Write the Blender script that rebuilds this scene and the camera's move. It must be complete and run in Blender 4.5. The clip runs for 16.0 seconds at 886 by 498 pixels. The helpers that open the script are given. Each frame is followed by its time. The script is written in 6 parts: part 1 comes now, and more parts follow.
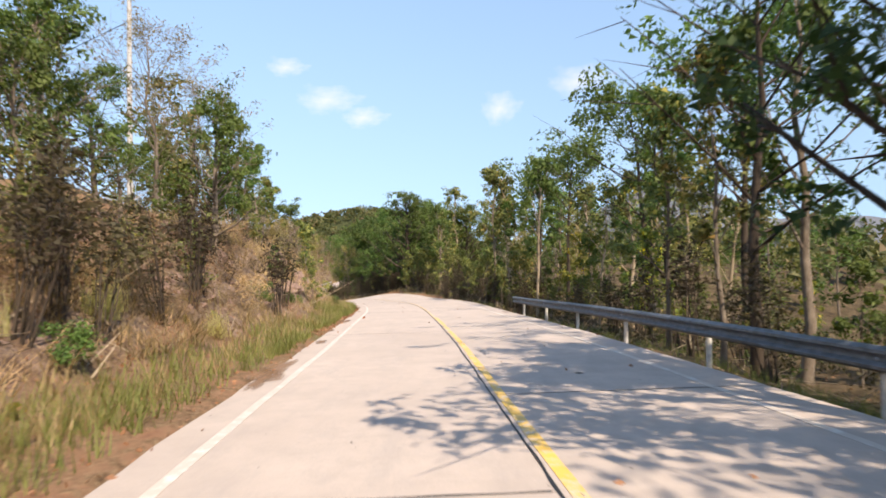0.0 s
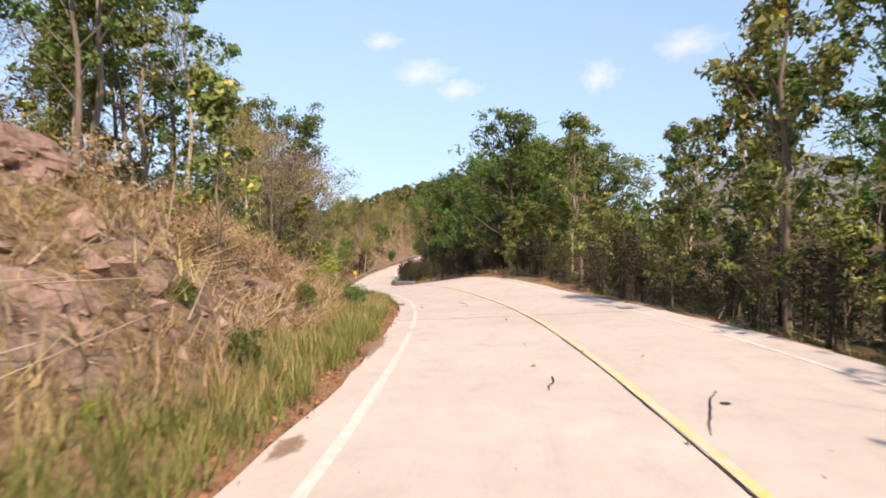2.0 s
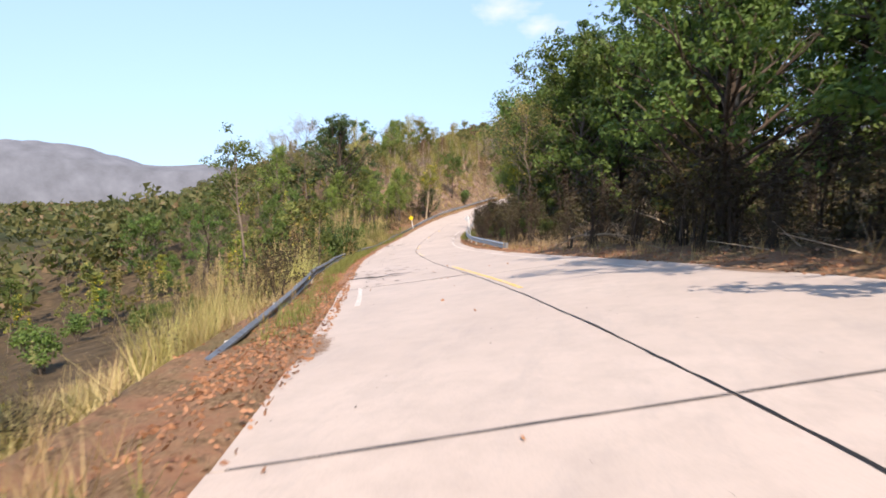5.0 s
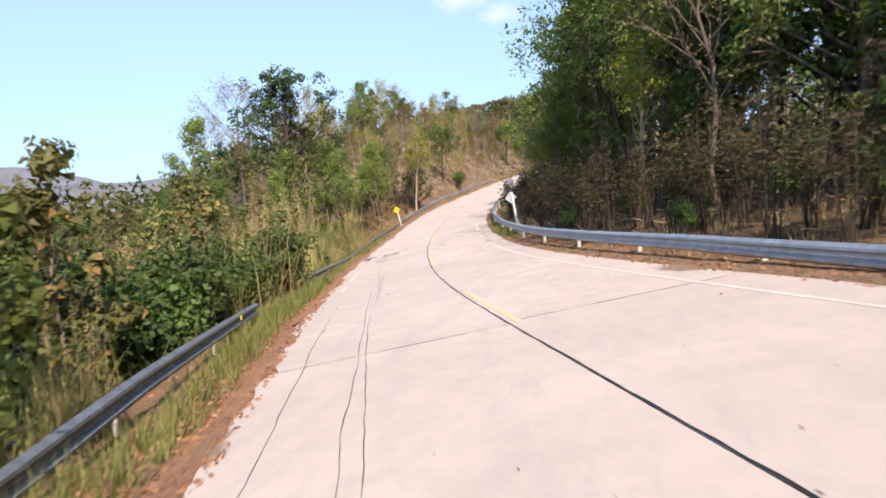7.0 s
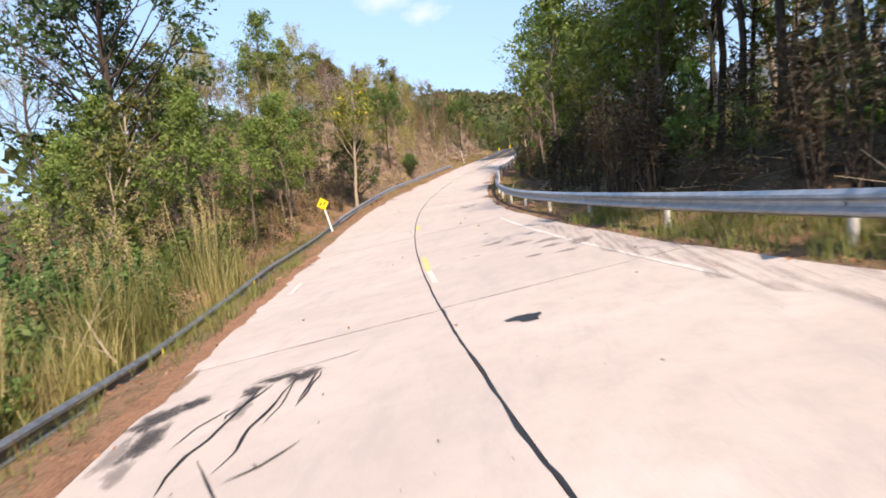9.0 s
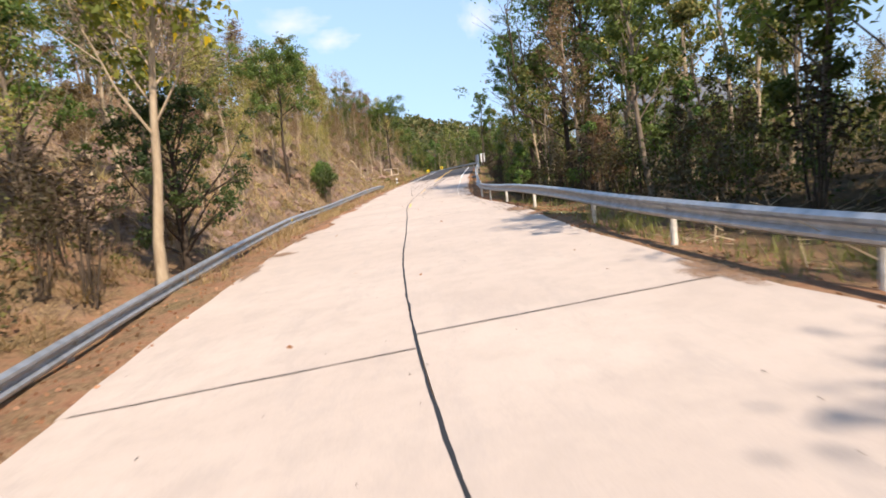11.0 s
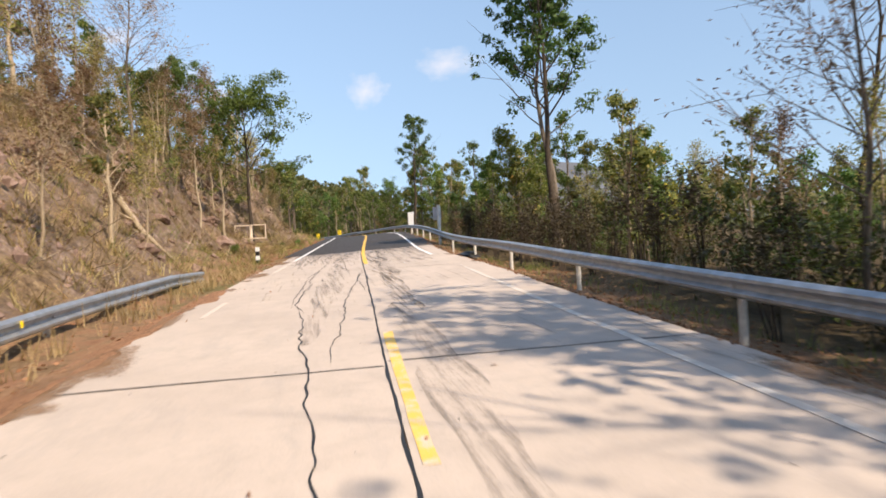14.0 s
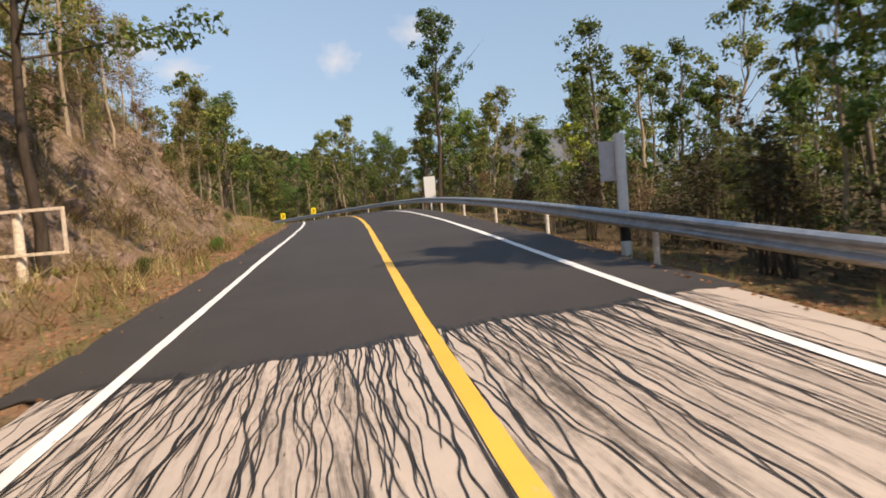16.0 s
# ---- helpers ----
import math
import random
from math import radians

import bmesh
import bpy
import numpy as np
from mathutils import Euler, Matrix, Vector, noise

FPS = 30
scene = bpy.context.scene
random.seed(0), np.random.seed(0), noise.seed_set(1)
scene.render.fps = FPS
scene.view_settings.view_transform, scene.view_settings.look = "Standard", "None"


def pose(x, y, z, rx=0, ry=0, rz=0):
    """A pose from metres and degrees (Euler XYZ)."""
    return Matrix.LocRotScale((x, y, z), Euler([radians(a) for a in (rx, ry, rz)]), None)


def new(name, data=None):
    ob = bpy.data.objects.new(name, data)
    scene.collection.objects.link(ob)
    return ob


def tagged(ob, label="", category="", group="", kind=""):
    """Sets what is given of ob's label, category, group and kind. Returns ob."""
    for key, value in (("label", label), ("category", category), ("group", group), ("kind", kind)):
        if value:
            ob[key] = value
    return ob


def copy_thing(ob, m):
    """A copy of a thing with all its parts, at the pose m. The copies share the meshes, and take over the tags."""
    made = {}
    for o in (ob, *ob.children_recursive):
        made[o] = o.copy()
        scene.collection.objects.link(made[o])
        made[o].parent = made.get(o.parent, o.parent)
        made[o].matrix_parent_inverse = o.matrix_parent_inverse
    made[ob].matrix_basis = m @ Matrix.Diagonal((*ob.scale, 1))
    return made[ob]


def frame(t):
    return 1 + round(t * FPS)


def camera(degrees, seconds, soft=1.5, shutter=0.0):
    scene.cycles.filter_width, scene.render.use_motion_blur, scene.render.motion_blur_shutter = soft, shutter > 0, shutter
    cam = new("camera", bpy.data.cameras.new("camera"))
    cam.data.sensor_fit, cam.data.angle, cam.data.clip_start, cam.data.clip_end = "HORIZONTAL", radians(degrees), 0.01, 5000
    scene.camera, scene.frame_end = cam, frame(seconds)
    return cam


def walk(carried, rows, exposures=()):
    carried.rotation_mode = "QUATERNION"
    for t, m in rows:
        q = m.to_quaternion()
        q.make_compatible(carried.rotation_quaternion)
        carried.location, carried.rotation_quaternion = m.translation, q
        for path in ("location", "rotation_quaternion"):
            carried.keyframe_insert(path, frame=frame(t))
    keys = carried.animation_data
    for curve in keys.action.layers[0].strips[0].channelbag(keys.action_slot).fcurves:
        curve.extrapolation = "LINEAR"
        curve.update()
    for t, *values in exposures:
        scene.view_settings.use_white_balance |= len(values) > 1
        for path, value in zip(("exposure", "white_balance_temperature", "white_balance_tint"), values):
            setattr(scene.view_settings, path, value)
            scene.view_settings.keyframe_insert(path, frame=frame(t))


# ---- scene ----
cam = camera(72.0, 16.0, soft=1.75, shutter=0.14)
# seconds, x, y, z, heading to the left, pitch, roll
PATH = [
    (0.0, 0.248, 0.199, 0.267, 0.37, 1.23, -0.91),
    (0.5, -0.478, 7.001, 0.061, 1.46, 0.48, -0.70),
    (1.0, -0.937, 13.659, -0.119, 3.41, -0.27, -0.39),
    (1.5, -1.448, 20.098, -0.271, 6.62, -0.67, -0.59),
    (2.0, -2.207, 26.436, -0.472, 9.11, -1.08, -0.36),
    (2.5, -2.831, 32.638, -0.724, 10.16, -1.90, 1.53),
    (3.0, -3.813, 38.215, -0.978, 10.40, -2.78, 4.67),
    (3.5, -5.138, 44.061, -1.323, 13.57, -4.03, 3.13),
    (3.7, -5.773, 46.354, -1.407, 14.82, -4.63, 1.62),
    (5.8, -14.196, 71.216, -2.953, 16.25, -6.37, 0.59),
    (6.0, -15.180, 73.553, -3.145, 16.14, -6.11, 0.38),
    (6.5, -17.597, 79.340, -3.709, 15.95, -6.05, -2.37),
    (7.0, -19.849, 85.202, -4.223, 13.95, -6.82, -3.85),
    (7.5, -21.949, 91.160, -4.784, 13.90, -6.72, -7.41),
    (8.0, -23.903, 97.317, -5.255, 12.88, -7.57, -8.85),
    (8.5, -25.753, 103.170, -5.722, 9.01, -8.54, -6.86),
    (9.0, -27.340, 109.118, -6.090, 7.92, -7.21, -6.33),
    (9.5, -28.911, 114.879, -6.325, 7.40, -7.28, -4.46),
    (10.0, -30.385, 121.661, -6.567, 3.82, -6.11, -6.07),
    (10.2, -30.934, 124.422, -6.627, 3.13, -6.36, -6.48),
    (12.3, -33.345, 152.762, -5.891, -7.37, -2.13, -3.27),
    (12.5, -33.460, 155.587, -5.834, -7.76, -1.69, -2.99),
    (13.0, -33.708, 162.626, -5.683, -9.14, -0.63, -2.80),
    (13.5, -33.810, 169.499, -5.497, -10.89, 0.06, -2.86),
    (14.0, -33.659, 176.350, -5.226, -12.48, 0.14, -3.26),
    (14.5, -33.410, 183.061, -4.775, -13.62, -0.43, -3.92),
    (15.0, -33.093, 189.420, -4.453, -14.56, -0.79, -4.49),
    (15.5, -32.771, 195.577, -4.156, -14.38, -1.90, -4.58),
    (16.0, -32.240, 201.808, -3.840, -14.49, -2.73, -4.72),
]
walk(cam, [(t, pose(x, y, z, 90 + pitch, 0, yaw) @ pose(0, 0, 0, 0, 0, roll)) for t, x, y, z, yaw, pitch, roll in PATH],
     exposures=[(0.0, 0.80, 6750, 13), (2.0, 0.80, 7000, 17), (3.7, 0.80, 6850, 17), (5.8, 0.86, 6400, 17), (10.2, 0.86, 6550, 15), (12.3, 0.72, 6800, 12), (14.5, 0.60, 7100, 13), (16.0, 0.40, 7500, 14)])

# ---- daylight ----
SUN_AZ, SUN_EL = 150.0, 48.0          # degrees clockwise from +y, and above the horizon
world = bpy.data.worlds.new("sky")
scene.world = world
world.use_nodes = True
wn = world.node_tree
sky = wn.nodes.new("ShaderNodeTexSky")
sky.sky_type = "NISHITA"
sky.sun_disc = False
sky.sun_elevation = radians(SUN_EL)
sky.sun_rotation = radians(SUN_AZ)
sky.air_density, sky.dust_density, sky.ozone_density, sky.altitude = 1.0, 0.6, 1.6, 200
sky.texture_mapping.scale, sky.texture_mapping.translation = (1.0, 1.0, 0.30), (0.0, 0.0, 0.14)   # an even blue down to the hills
wn.links.new(sky.outputs[0], wn.nodes["Background"].inputs[0])
wn.nodes["Background"].inputs[1].default_value = 0.12
sun_data = bpy.data.lights.new("sun", "SUN")
sun_data.energy, sun_data.angle, sun_data.color = 4.3, radians(0.6), (1.0, 0.88, 0.72)
sun = new("sun", sun_data)
to_sun = Vector((math.sin(radians(SUN_AZ)) * math.cos(radians(SUN_EL)), math.cos(radians(SUN_AZ)) * math.cos(radians(SUN_EL)), math.sin(radians(SUN_EL))))
sun.matrix_world = Matrix.Translation((0, 0, 60)) @ to_sun.to_track_quat("Z", "Y").to_matrix().to_4x4()

rnd = random.Random(11)


# ---- materials ----
class Shade:
    """A small builder of node materials."""

    def __init__(self, name):
        self.mat = bpy.data.materials.new(name)
        self.mat.use_nodes = True
        self.t = self.mat.node_tree
        self.bsdf = self.t.nodes["Principled BSDF"]
        self.out = self.t.nodes["Material Output"]
        self.pos = self.t.nodes.new("ShaderNodeNewGeometry")

    def node(self, kind, **values):
        n = self.t.nodes.new(kind)
        for key, value in values.items():
            n.inputs[key].default_value = value
        return n

    def link(self, a, b):
        self.t.links.new(a, b)

    def noise(self, scale, detail=4.0, rough=0.6, stretch=None):
        n = self.node("ShaderNodeTexNoise", Scale=scale, Detail=detail, Roughness=rough)
        if stretch:
            m = self.node("ShaderNodeMapping", Scale=stretch)
            self.link(self.pos.outputs["Position"], m.inputs["Vector"])
            self.link(m.outputs[0], n.inputs["Vector"])
        else:
            self.link(self.pos.outputs["Position"], n.inputs["Vector"])
        return n.outputs["Fac"]

    def ramp(self, value, stops):
        r = self.t.nodes.new("ShaderNodeValToRGB")
        while len(r.color_ramp.elements) < len(stops):
            r.color_ramp.elements.new(0.5)
        for e, (at, col) in zip(r.color_ramp.elements, stops):
            e.position = at
            e.color = (*col, 1) if len(col) == 3 else col
        self.link(value, r.inputs[0])
        return r.outputs[0]

    def mix(self, fac, a, b, mode="MIX"):
        m = self.t.nodes.new("ShaderNodeMix")
        m.data_type, m.blend_type = "RGBA", mode
        for sock, v in ((m.inputs[0], fac), (m.inputs[6], a), (m.inputs[7], b)):
            if isinstance(v, (int, float)):
                sock.default_value = v
            elif isinstance(v, tuple):
                sock.default_value = (*v, 1)
            else:
                self.link(v, sock)
        return m.outputs[2]

    def math(self, op, a, b=0.0):
        m = self.t.nodes.new("ShaderNodeMath")
        m.operation = op
        for sock, v in ((m.inputs[0], a), (m.inputs[1], b)):
            if isinstance(v, (int, float)):
                sock.default_value = v
            else:
                self.link(v, sock)
        return m.outputs[0]

    def island(self):
        return self.pos.outputs["Random Per Island"]

    def per_object(self):
        return self.t.nodes.new("ShaderNodeObjectInfo").outputs["Random"]

    def color(self, c):
        if isinstance(c, tuple):
            self.bsdf.inputs["Base Color"].default_value = (*c, 1)
        else:
            self.link(c, self.bsdf.inputs["Base Color"])

    def set(self, rough=0.8, metal=0.0, spec=0.3):
        self.bsdf.inputs["Metallic"].default_value = metal
        self.bsdf.inputs["Specular IOR Level"].default_value = spec
        if isinstance(rough, (int, float)):
            self.bsdf.inputs["Roughness"].default_value = rough
        else:
            self.link(rough, self.bsdf.inputs["Roughness"])

    def bump(self, height, strength=0.3, distance=0.01):
        b = self.node("ShaderNodeBump", Strength=strength, Distance=distance)
        self.link(height, b.inputs["Height"])
        self.link(b.outputs[0], self.bsdf.inputs["Normal"])


def plain(name, col, rough=0.7, metal=0.0, spread=0.15, scale=14.0, bump=0.15):
    s = Shade(name)
    n = s.noise(scale, 5, 0.65)
    lo, hi = tuple(c * (1 - spread) for c in col), tuple(min(1, c * (1 + spread)) for c in col)
    s.color(s.ramp(n, [(0.3, lo), (0.7, hi)]))
    s.set(rough, metal)
    s.bump(n, bump, 0.01)
    return s.mat


def concrete_material():
    s = Shade("concrete")
    big, mid, fine = s.noise(0.35, 3), s.noise(2.2, 5, 0.7), s.noise(60, 3)
    c = s.ramp(big, [(0.3, (0.46, 0.378, 0.32)), (0.7, (0.56, 0.465, 0.395))])
    c = s.mix(s.ramp(s.noise(0.8, 7, 0.75, (2.6, 0.7, 1.0)), [(0.5, (0, 0, 0)), (0.74, (0.75, 0.75, 0.75))]), c, (0.36, 0.315, 0.285))
    c = s.mix(s.ramp(mid, [(0.42, (0, 0, 0)), (0.72, (0.7, 0.7, 0.7))]), c, (0.40, 0.335, 0.285))
    c = s.mix(s.ramp(fine, [(0.35, (0.25, 0.25, 0.25)), (0.55, (0, 0, 0))]), c, (0.33, 0.275, 0.235))
    c = s.mix(s.math("MULTIPLY", s.per_object(), 0.3), c, (0.40, 0.34, 0.295))
    s.color(c)
    s.set(0.85, spec=0.25)
    s.bump(s.noise(45, 4, 0.7, (0.3, 1.6, 1.0)), 0.25, 0.006)
    return s.mat


def asphalt_material():
    s = Shade("asphalt")
    big, fine = s.noise(0.5, 4), s.noise(150, 2)
    c = s.ramp(big, [(0.3, (0.030, 0.0255, 0.024)), (0.7, (0.046, 0.039, 0.036))])
    c = s.mix(s.ramp(fine, [(0.5, (0, 0, 0)), (0.72, (0.6, 0.6, 0.6))]), c, (0.12, 0.11, 0.10))
    s.color(c)
    s.set(0.75, spec=0.35)
    s.bump(fine, 0.5, 0.006)
    return s.mat


def paint_material(name, col, worn):
    s = Shade(name)
    n, g = s.noise(5.0, 6, 0.75), s.noise(90, 2)
    c = s.ramp(s.noise(1.3, 3), [(0.3, tuple(v * 0.86 for v in col)), (0.7, col)])
    c = s.mix(s.ramp(s.math("ADD", n, s.math("MULTIPLY", g, 0.25)), [(0.72 - worn * 0.35, (0, 0, 0)), (0.86 - worn * 0.3, (1, 1, 1))]), c, (0.55, 0.47, 0.40))
    s.color(c)
    s.set(0.6)
    return s.mat


def ground_material():
    s = Shade("dry_ground")
    big, mid, fine = s.noise(0.22, 4), s.noise(1.7, 6, 0.7), s.noise(16, 5, 0.7)
    soil = s.ramp(mid, [(0.3, (0.20, 0.10, 0.058)), (0.52, (0.37, 0.21, 0.125)), (0.72, (0.50, 0.33, 0.21))])
    litter = s.ramp(fine, [(0.3, (0.075, 0.045, 0.026)), (0.5, (0.20, 0.125, 0.07)), (0.7, (0.33, 0.24, 0.14))])
    green = s.ramp(fine, [(0.3, (0.05, 0.07, 0.02)), (0.7, (0.16, 0.16, 0.06))])
    c = s.mix(s.ramp(mid, [(0.4, (0, 0, 0)), (0.55, (1, 1, 1))]), soil, litter)
    c = s.mix(s.ramp(big, [(0.52, (0, 0, 0)), (0.68, (0.7, 0.7, 0.7))]), c, green)
    rock = s.ramp(s.noise(2.6, 8, 0.75), [(0.38, (0.045, 0.03, 0.026)), (0.49, (0.17, 0.122, 0.102)), (0.59, (0.34, 0.25, 0.205)), (0.72, (0.52, 0.41, 0.345))])
    scrub = s.ramp(s.noise(5.5, 8, 0.8), [(0.36, (0.035, 0.024, 0.016)), (0.48, (0.15, 0.10, 0.062)), (0.58, (0.33, 0.235, 0.14)), (0.70, (0.50, 0.37, 0.23))])
    rock = s.mix(s.ramp(s.noise(0.55, 6, 0.75), [(0.46, (0, 0, 0)), (0.58, (1, 1, 1))]), rock, scrub)
    sep = s.t.nodes.new("ShaderNodeSeparateXYZ")
    s.link(s.pos.outputs["Normal"], sep.inputs[0])
    steep = s.ramp(sep.outputs[2], [(0.80, (1, 1, 1)), (0.95, (0, 0, 0))])
    c = s.mix(steep, c, s.mix(s.ramp(fine, [(0.45, (0, 0, 0)), (0.62, (1, 1, 1))]), rock, litter))
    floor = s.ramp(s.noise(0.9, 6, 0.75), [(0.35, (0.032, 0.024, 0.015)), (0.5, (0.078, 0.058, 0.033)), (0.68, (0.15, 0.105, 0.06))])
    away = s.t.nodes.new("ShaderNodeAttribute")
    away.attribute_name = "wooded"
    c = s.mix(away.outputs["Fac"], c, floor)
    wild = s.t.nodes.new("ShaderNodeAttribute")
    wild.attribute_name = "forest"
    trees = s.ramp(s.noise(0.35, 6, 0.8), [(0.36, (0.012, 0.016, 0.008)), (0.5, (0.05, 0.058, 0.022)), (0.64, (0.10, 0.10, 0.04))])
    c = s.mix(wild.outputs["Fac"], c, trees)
    s.color(c)
    s.set(0.95, spec=0.1)
    s.bump(s.math("ADD", mid, fine), 0.7, 0.09)
    return s.mat


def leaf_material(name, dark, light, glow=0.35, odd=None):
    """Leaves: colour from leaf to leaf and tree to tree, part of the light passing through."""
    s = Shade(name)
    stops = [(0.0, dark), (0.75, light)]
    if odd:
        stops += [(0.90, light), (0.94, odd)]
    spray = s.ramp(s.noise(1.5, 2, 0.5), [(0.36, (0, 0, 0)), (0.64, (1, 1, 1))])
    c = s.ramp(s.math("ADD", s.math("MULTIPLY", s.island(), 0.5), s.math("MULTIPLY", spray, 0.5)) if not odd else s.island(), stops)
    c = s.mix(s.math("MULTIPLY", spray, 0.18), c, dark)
    hue = s.node("ShaderNodeHueSaturation", Saturation=1.0)
    s.link(s.math("ADD", s.math("MULTIPLY", s.per_object(), 0.05), 0.475), hue.inputs["Hue"])
    s.link(s.math("ADD", s.math("MULTIPLY", s.per_object(), 0.5), 0.75), hue.inputs["Value"])
    s.link(c, hue.inputs["Color"])
    s.color(hue.outputs[0])
    s.set(0.6, spec=0.25)
    tr = s.t.nodes.new("ShaderNodeBsdfTranslucent")
    tint = s.mix(1.0, hue.outputs[0], (1.35, 1.4, 0.7), "MULTIPLY")
    s.link(tint, tr.inputs["Color"])
    mx = s.node("ShaderNodeMixShader", Fac=glow)
    s.link(s.bsdf.outputs[0], mx.inputs[1])
    s.link(tr.outputs[0], mx.inputs[2])
    s.link(mx.outputs[0], s.out.inputs["Surface"])
    return s.mat


def bark_material(name, dark, light):
    s = Shade(name)
    n = s.noise(9, 6, 0.7, (1.0, 1.0, 0.25))
    c = s.ramp(n, [(0.3, dark), (0.7, light)])
    c = s.mix(s.math("MULTIPLY", s.per_object(), 0.4), c, dark)
    s.color(c)
    s.set(0.9, spec=0.15)
    s.bump(n, 0.6, 0.03)
    return s.mat


def cloud_material():
    s = Shade("cloud")
    tex = s.t.nodes.new("ShaderNodeTexCoord")
    n = s.node("ShaderNodeTexNoise", Scale=1.7, Detail=5.0, Roughness=0.55)
    s.link(tex.outputs["Object"], n.inputs["Vector"])
    ln = s.t.nodes.new("ShaderNodeVectorMath")
    ln.operation = "LENGTH"
    s.link(tex.outputs["Object"], ln.inputs[0])
    a = s.math("SUBTRACT", s.math("ADD", s.math("MULTIPLY", n.outputs["Fac"], 1.3), 0.15), s.math("MULTIPLY", ln.outputs["Value"], 0.85))
    alpha = s.ramp(a, [(0.05, (0, 0, 0)), (0.95, (0.6, 0.6, 0.6))])
    em = s.node("ShaderNodeEmission", Color=(0.97, 0.94, 0.98, 1), Strength=0.72)
    tp = s.t.nodes.new("ShaderNodeBsdfTransparent")
    mx = s.t.nodes.new("ShaderNodeMixShader")
    s.link(alpha, mx.inputs[0])
    s.link(tp.outputs[0], mx.inputs[1])
    s.link(em.outputs[0], mx.inputs[2])
    s.link(mx.outputs[0], s.out.inputs["Surface"])
    return s.mat


CONCRETE, ASPHALT, GROUND = concrete_material(), asphalt_material(), ground_material()
YELLOW = paint_material("yellow_paint", (0.80, 0.50, 0.10), 0.35)
YELLOW_FAINT = paint_material("faded_yellow_paint", (0.76, 0.50, 0.15), 0.5)
YELLOW_NEW = paint_material("fresh_yellow_paint", (0.78, 0.47, 0.07), 0.0)
WHITE = paint_material("white_paint", (0.72, 0.68, 0.63), 0.75)
WHITE_FAINT = paint_material("faded_white_paint", (0.66, 0.61, 0.55), 0.95)
WHITE_NEW = paint_material("fresh_white_paint", (0.80, 0.79, 0.77), 0.05)
TAR = plain("tar", (0.022, 0.021, 0.021), 0.55, spread=0.3, scale=40)
SOOT = plain("dark_stain", (0.16, 0.14, 0.125), 0.8, spread=0.35, scale=9)
STEEL = plain("galvanised_steel", (0.42, 0.44, 0.46), 0.48, 0.75, 0.25, 5, 0.05)
DULL_STEEL = plain("weathered_and_shaded_steel", (0.19, 0.20, 0.21), 0.55, 0.6, 0.35, 7, 0.08)
POST = plain("weathered_white_post", (0.62, 0.58, 0.52), 0.8, 0, 0.25, 9)
SIGN_YELLOW = plain("sign_yellow", (0.85, 0.62, 0.02), 0.45, 0, 0.06, 6, 0.02)
SIGN_BACK = plain("sign_back", (0.52, 0.52, 0.54), 0.5, 0.3, 0.15, 6, 0.05)
BLACK = plain("black_paint", (0.02, 0.02, 0.02), 0.5, 0, 0.3)
WHITEPOST = plain("white_enamel", (0.76, 0.75, 0.73), 0.5, 0, 0.10, 12, 0.05)
def soil_material():
    s = Shade("red_soil")
    mid, fine = s.noise(2.4, 6, 0.7), s.noise(24, 8, 0.8)
    c = s.ramp(mid, [(0.35, (0.12, 0.062, 0.038)), (0.65, (0.29, 0.145, 0.082))])
    c = s.mix(s.ramp(fine, [(0.42, (0, 0, 0)), (0.60, (0.9, 0.9, 0.9))]), c, (0.40, 0.225, 0.13))
    c = s.mix(s.ramp(fine, [(0.32, (0.8, 0.8, 0.8)), (0.45, (0, 0, 0))]), c, (0.07, 0.038, 0.024))
    s.color(c)
    s.set(0.95, spec=0.1)
    s.bump(fine, 0.8, 0.03)
    return s.mat


RED_SOIL = soil_material()
RUST = plain("rusty_cream_paint", (0.74, 0.60, 0.46), 0.7, 0, 0.35, 16, 0.15)
POLE = plain("pale_concrete_pole", (0.50, 0.47, 0.43), 0.85, 0, 0.15, 5)
ROCK = bark_material("red_rock", (0.12, 0.072, 0.055), (0.38, 0.26, 0.205))
LITTER = leaf_material("dead_leaves", (0.17, 0.08, 0.042), (0.46, 0.25, 0.13), 0.1)
GRASS = leaf_material("green_grass", (0.09, 0.10, 0.025), (0.24, 0.23, 0.07), 0.3)
STRAW = leaf_material("dry_grass", (0.25, 0.17, 0.07), (0.52, 0.40, 0.20), 0.25)
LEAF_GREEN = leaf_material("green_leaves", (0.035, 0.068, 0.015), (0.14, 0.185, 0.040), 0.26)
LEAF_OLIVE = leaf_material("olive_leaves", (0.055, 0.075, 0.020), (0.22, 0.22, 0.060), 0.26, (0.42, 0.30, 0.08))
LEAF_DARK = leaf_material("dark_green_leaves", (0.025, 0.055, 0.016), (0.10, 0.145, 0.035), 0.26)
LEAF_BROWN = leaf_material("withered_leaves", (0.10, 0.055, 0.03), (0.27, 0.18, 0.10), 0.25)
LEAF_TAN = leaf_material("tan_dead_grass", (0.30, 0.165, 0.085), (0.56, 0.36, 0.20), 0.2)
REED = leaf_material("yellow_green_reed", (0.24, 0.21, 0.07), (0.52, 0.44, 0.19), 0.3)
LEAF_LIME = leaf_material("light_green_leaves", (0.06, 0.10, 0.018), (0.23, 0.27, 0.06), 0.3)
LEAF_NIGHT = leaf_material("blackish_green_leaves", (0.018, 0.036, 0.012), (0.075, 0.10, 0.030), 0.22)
# withered brown leaves, darkened further to stand in for shade inside the wood
LEAF_UMBER = leaf_material("shade_toned_withered_leaves", (0.028, 0.022, 0.011), (0.08, 0.06, 0.029), 0.2)
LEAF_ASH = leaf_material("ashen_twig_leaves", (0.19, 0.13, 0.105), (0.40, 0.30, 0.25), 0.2)
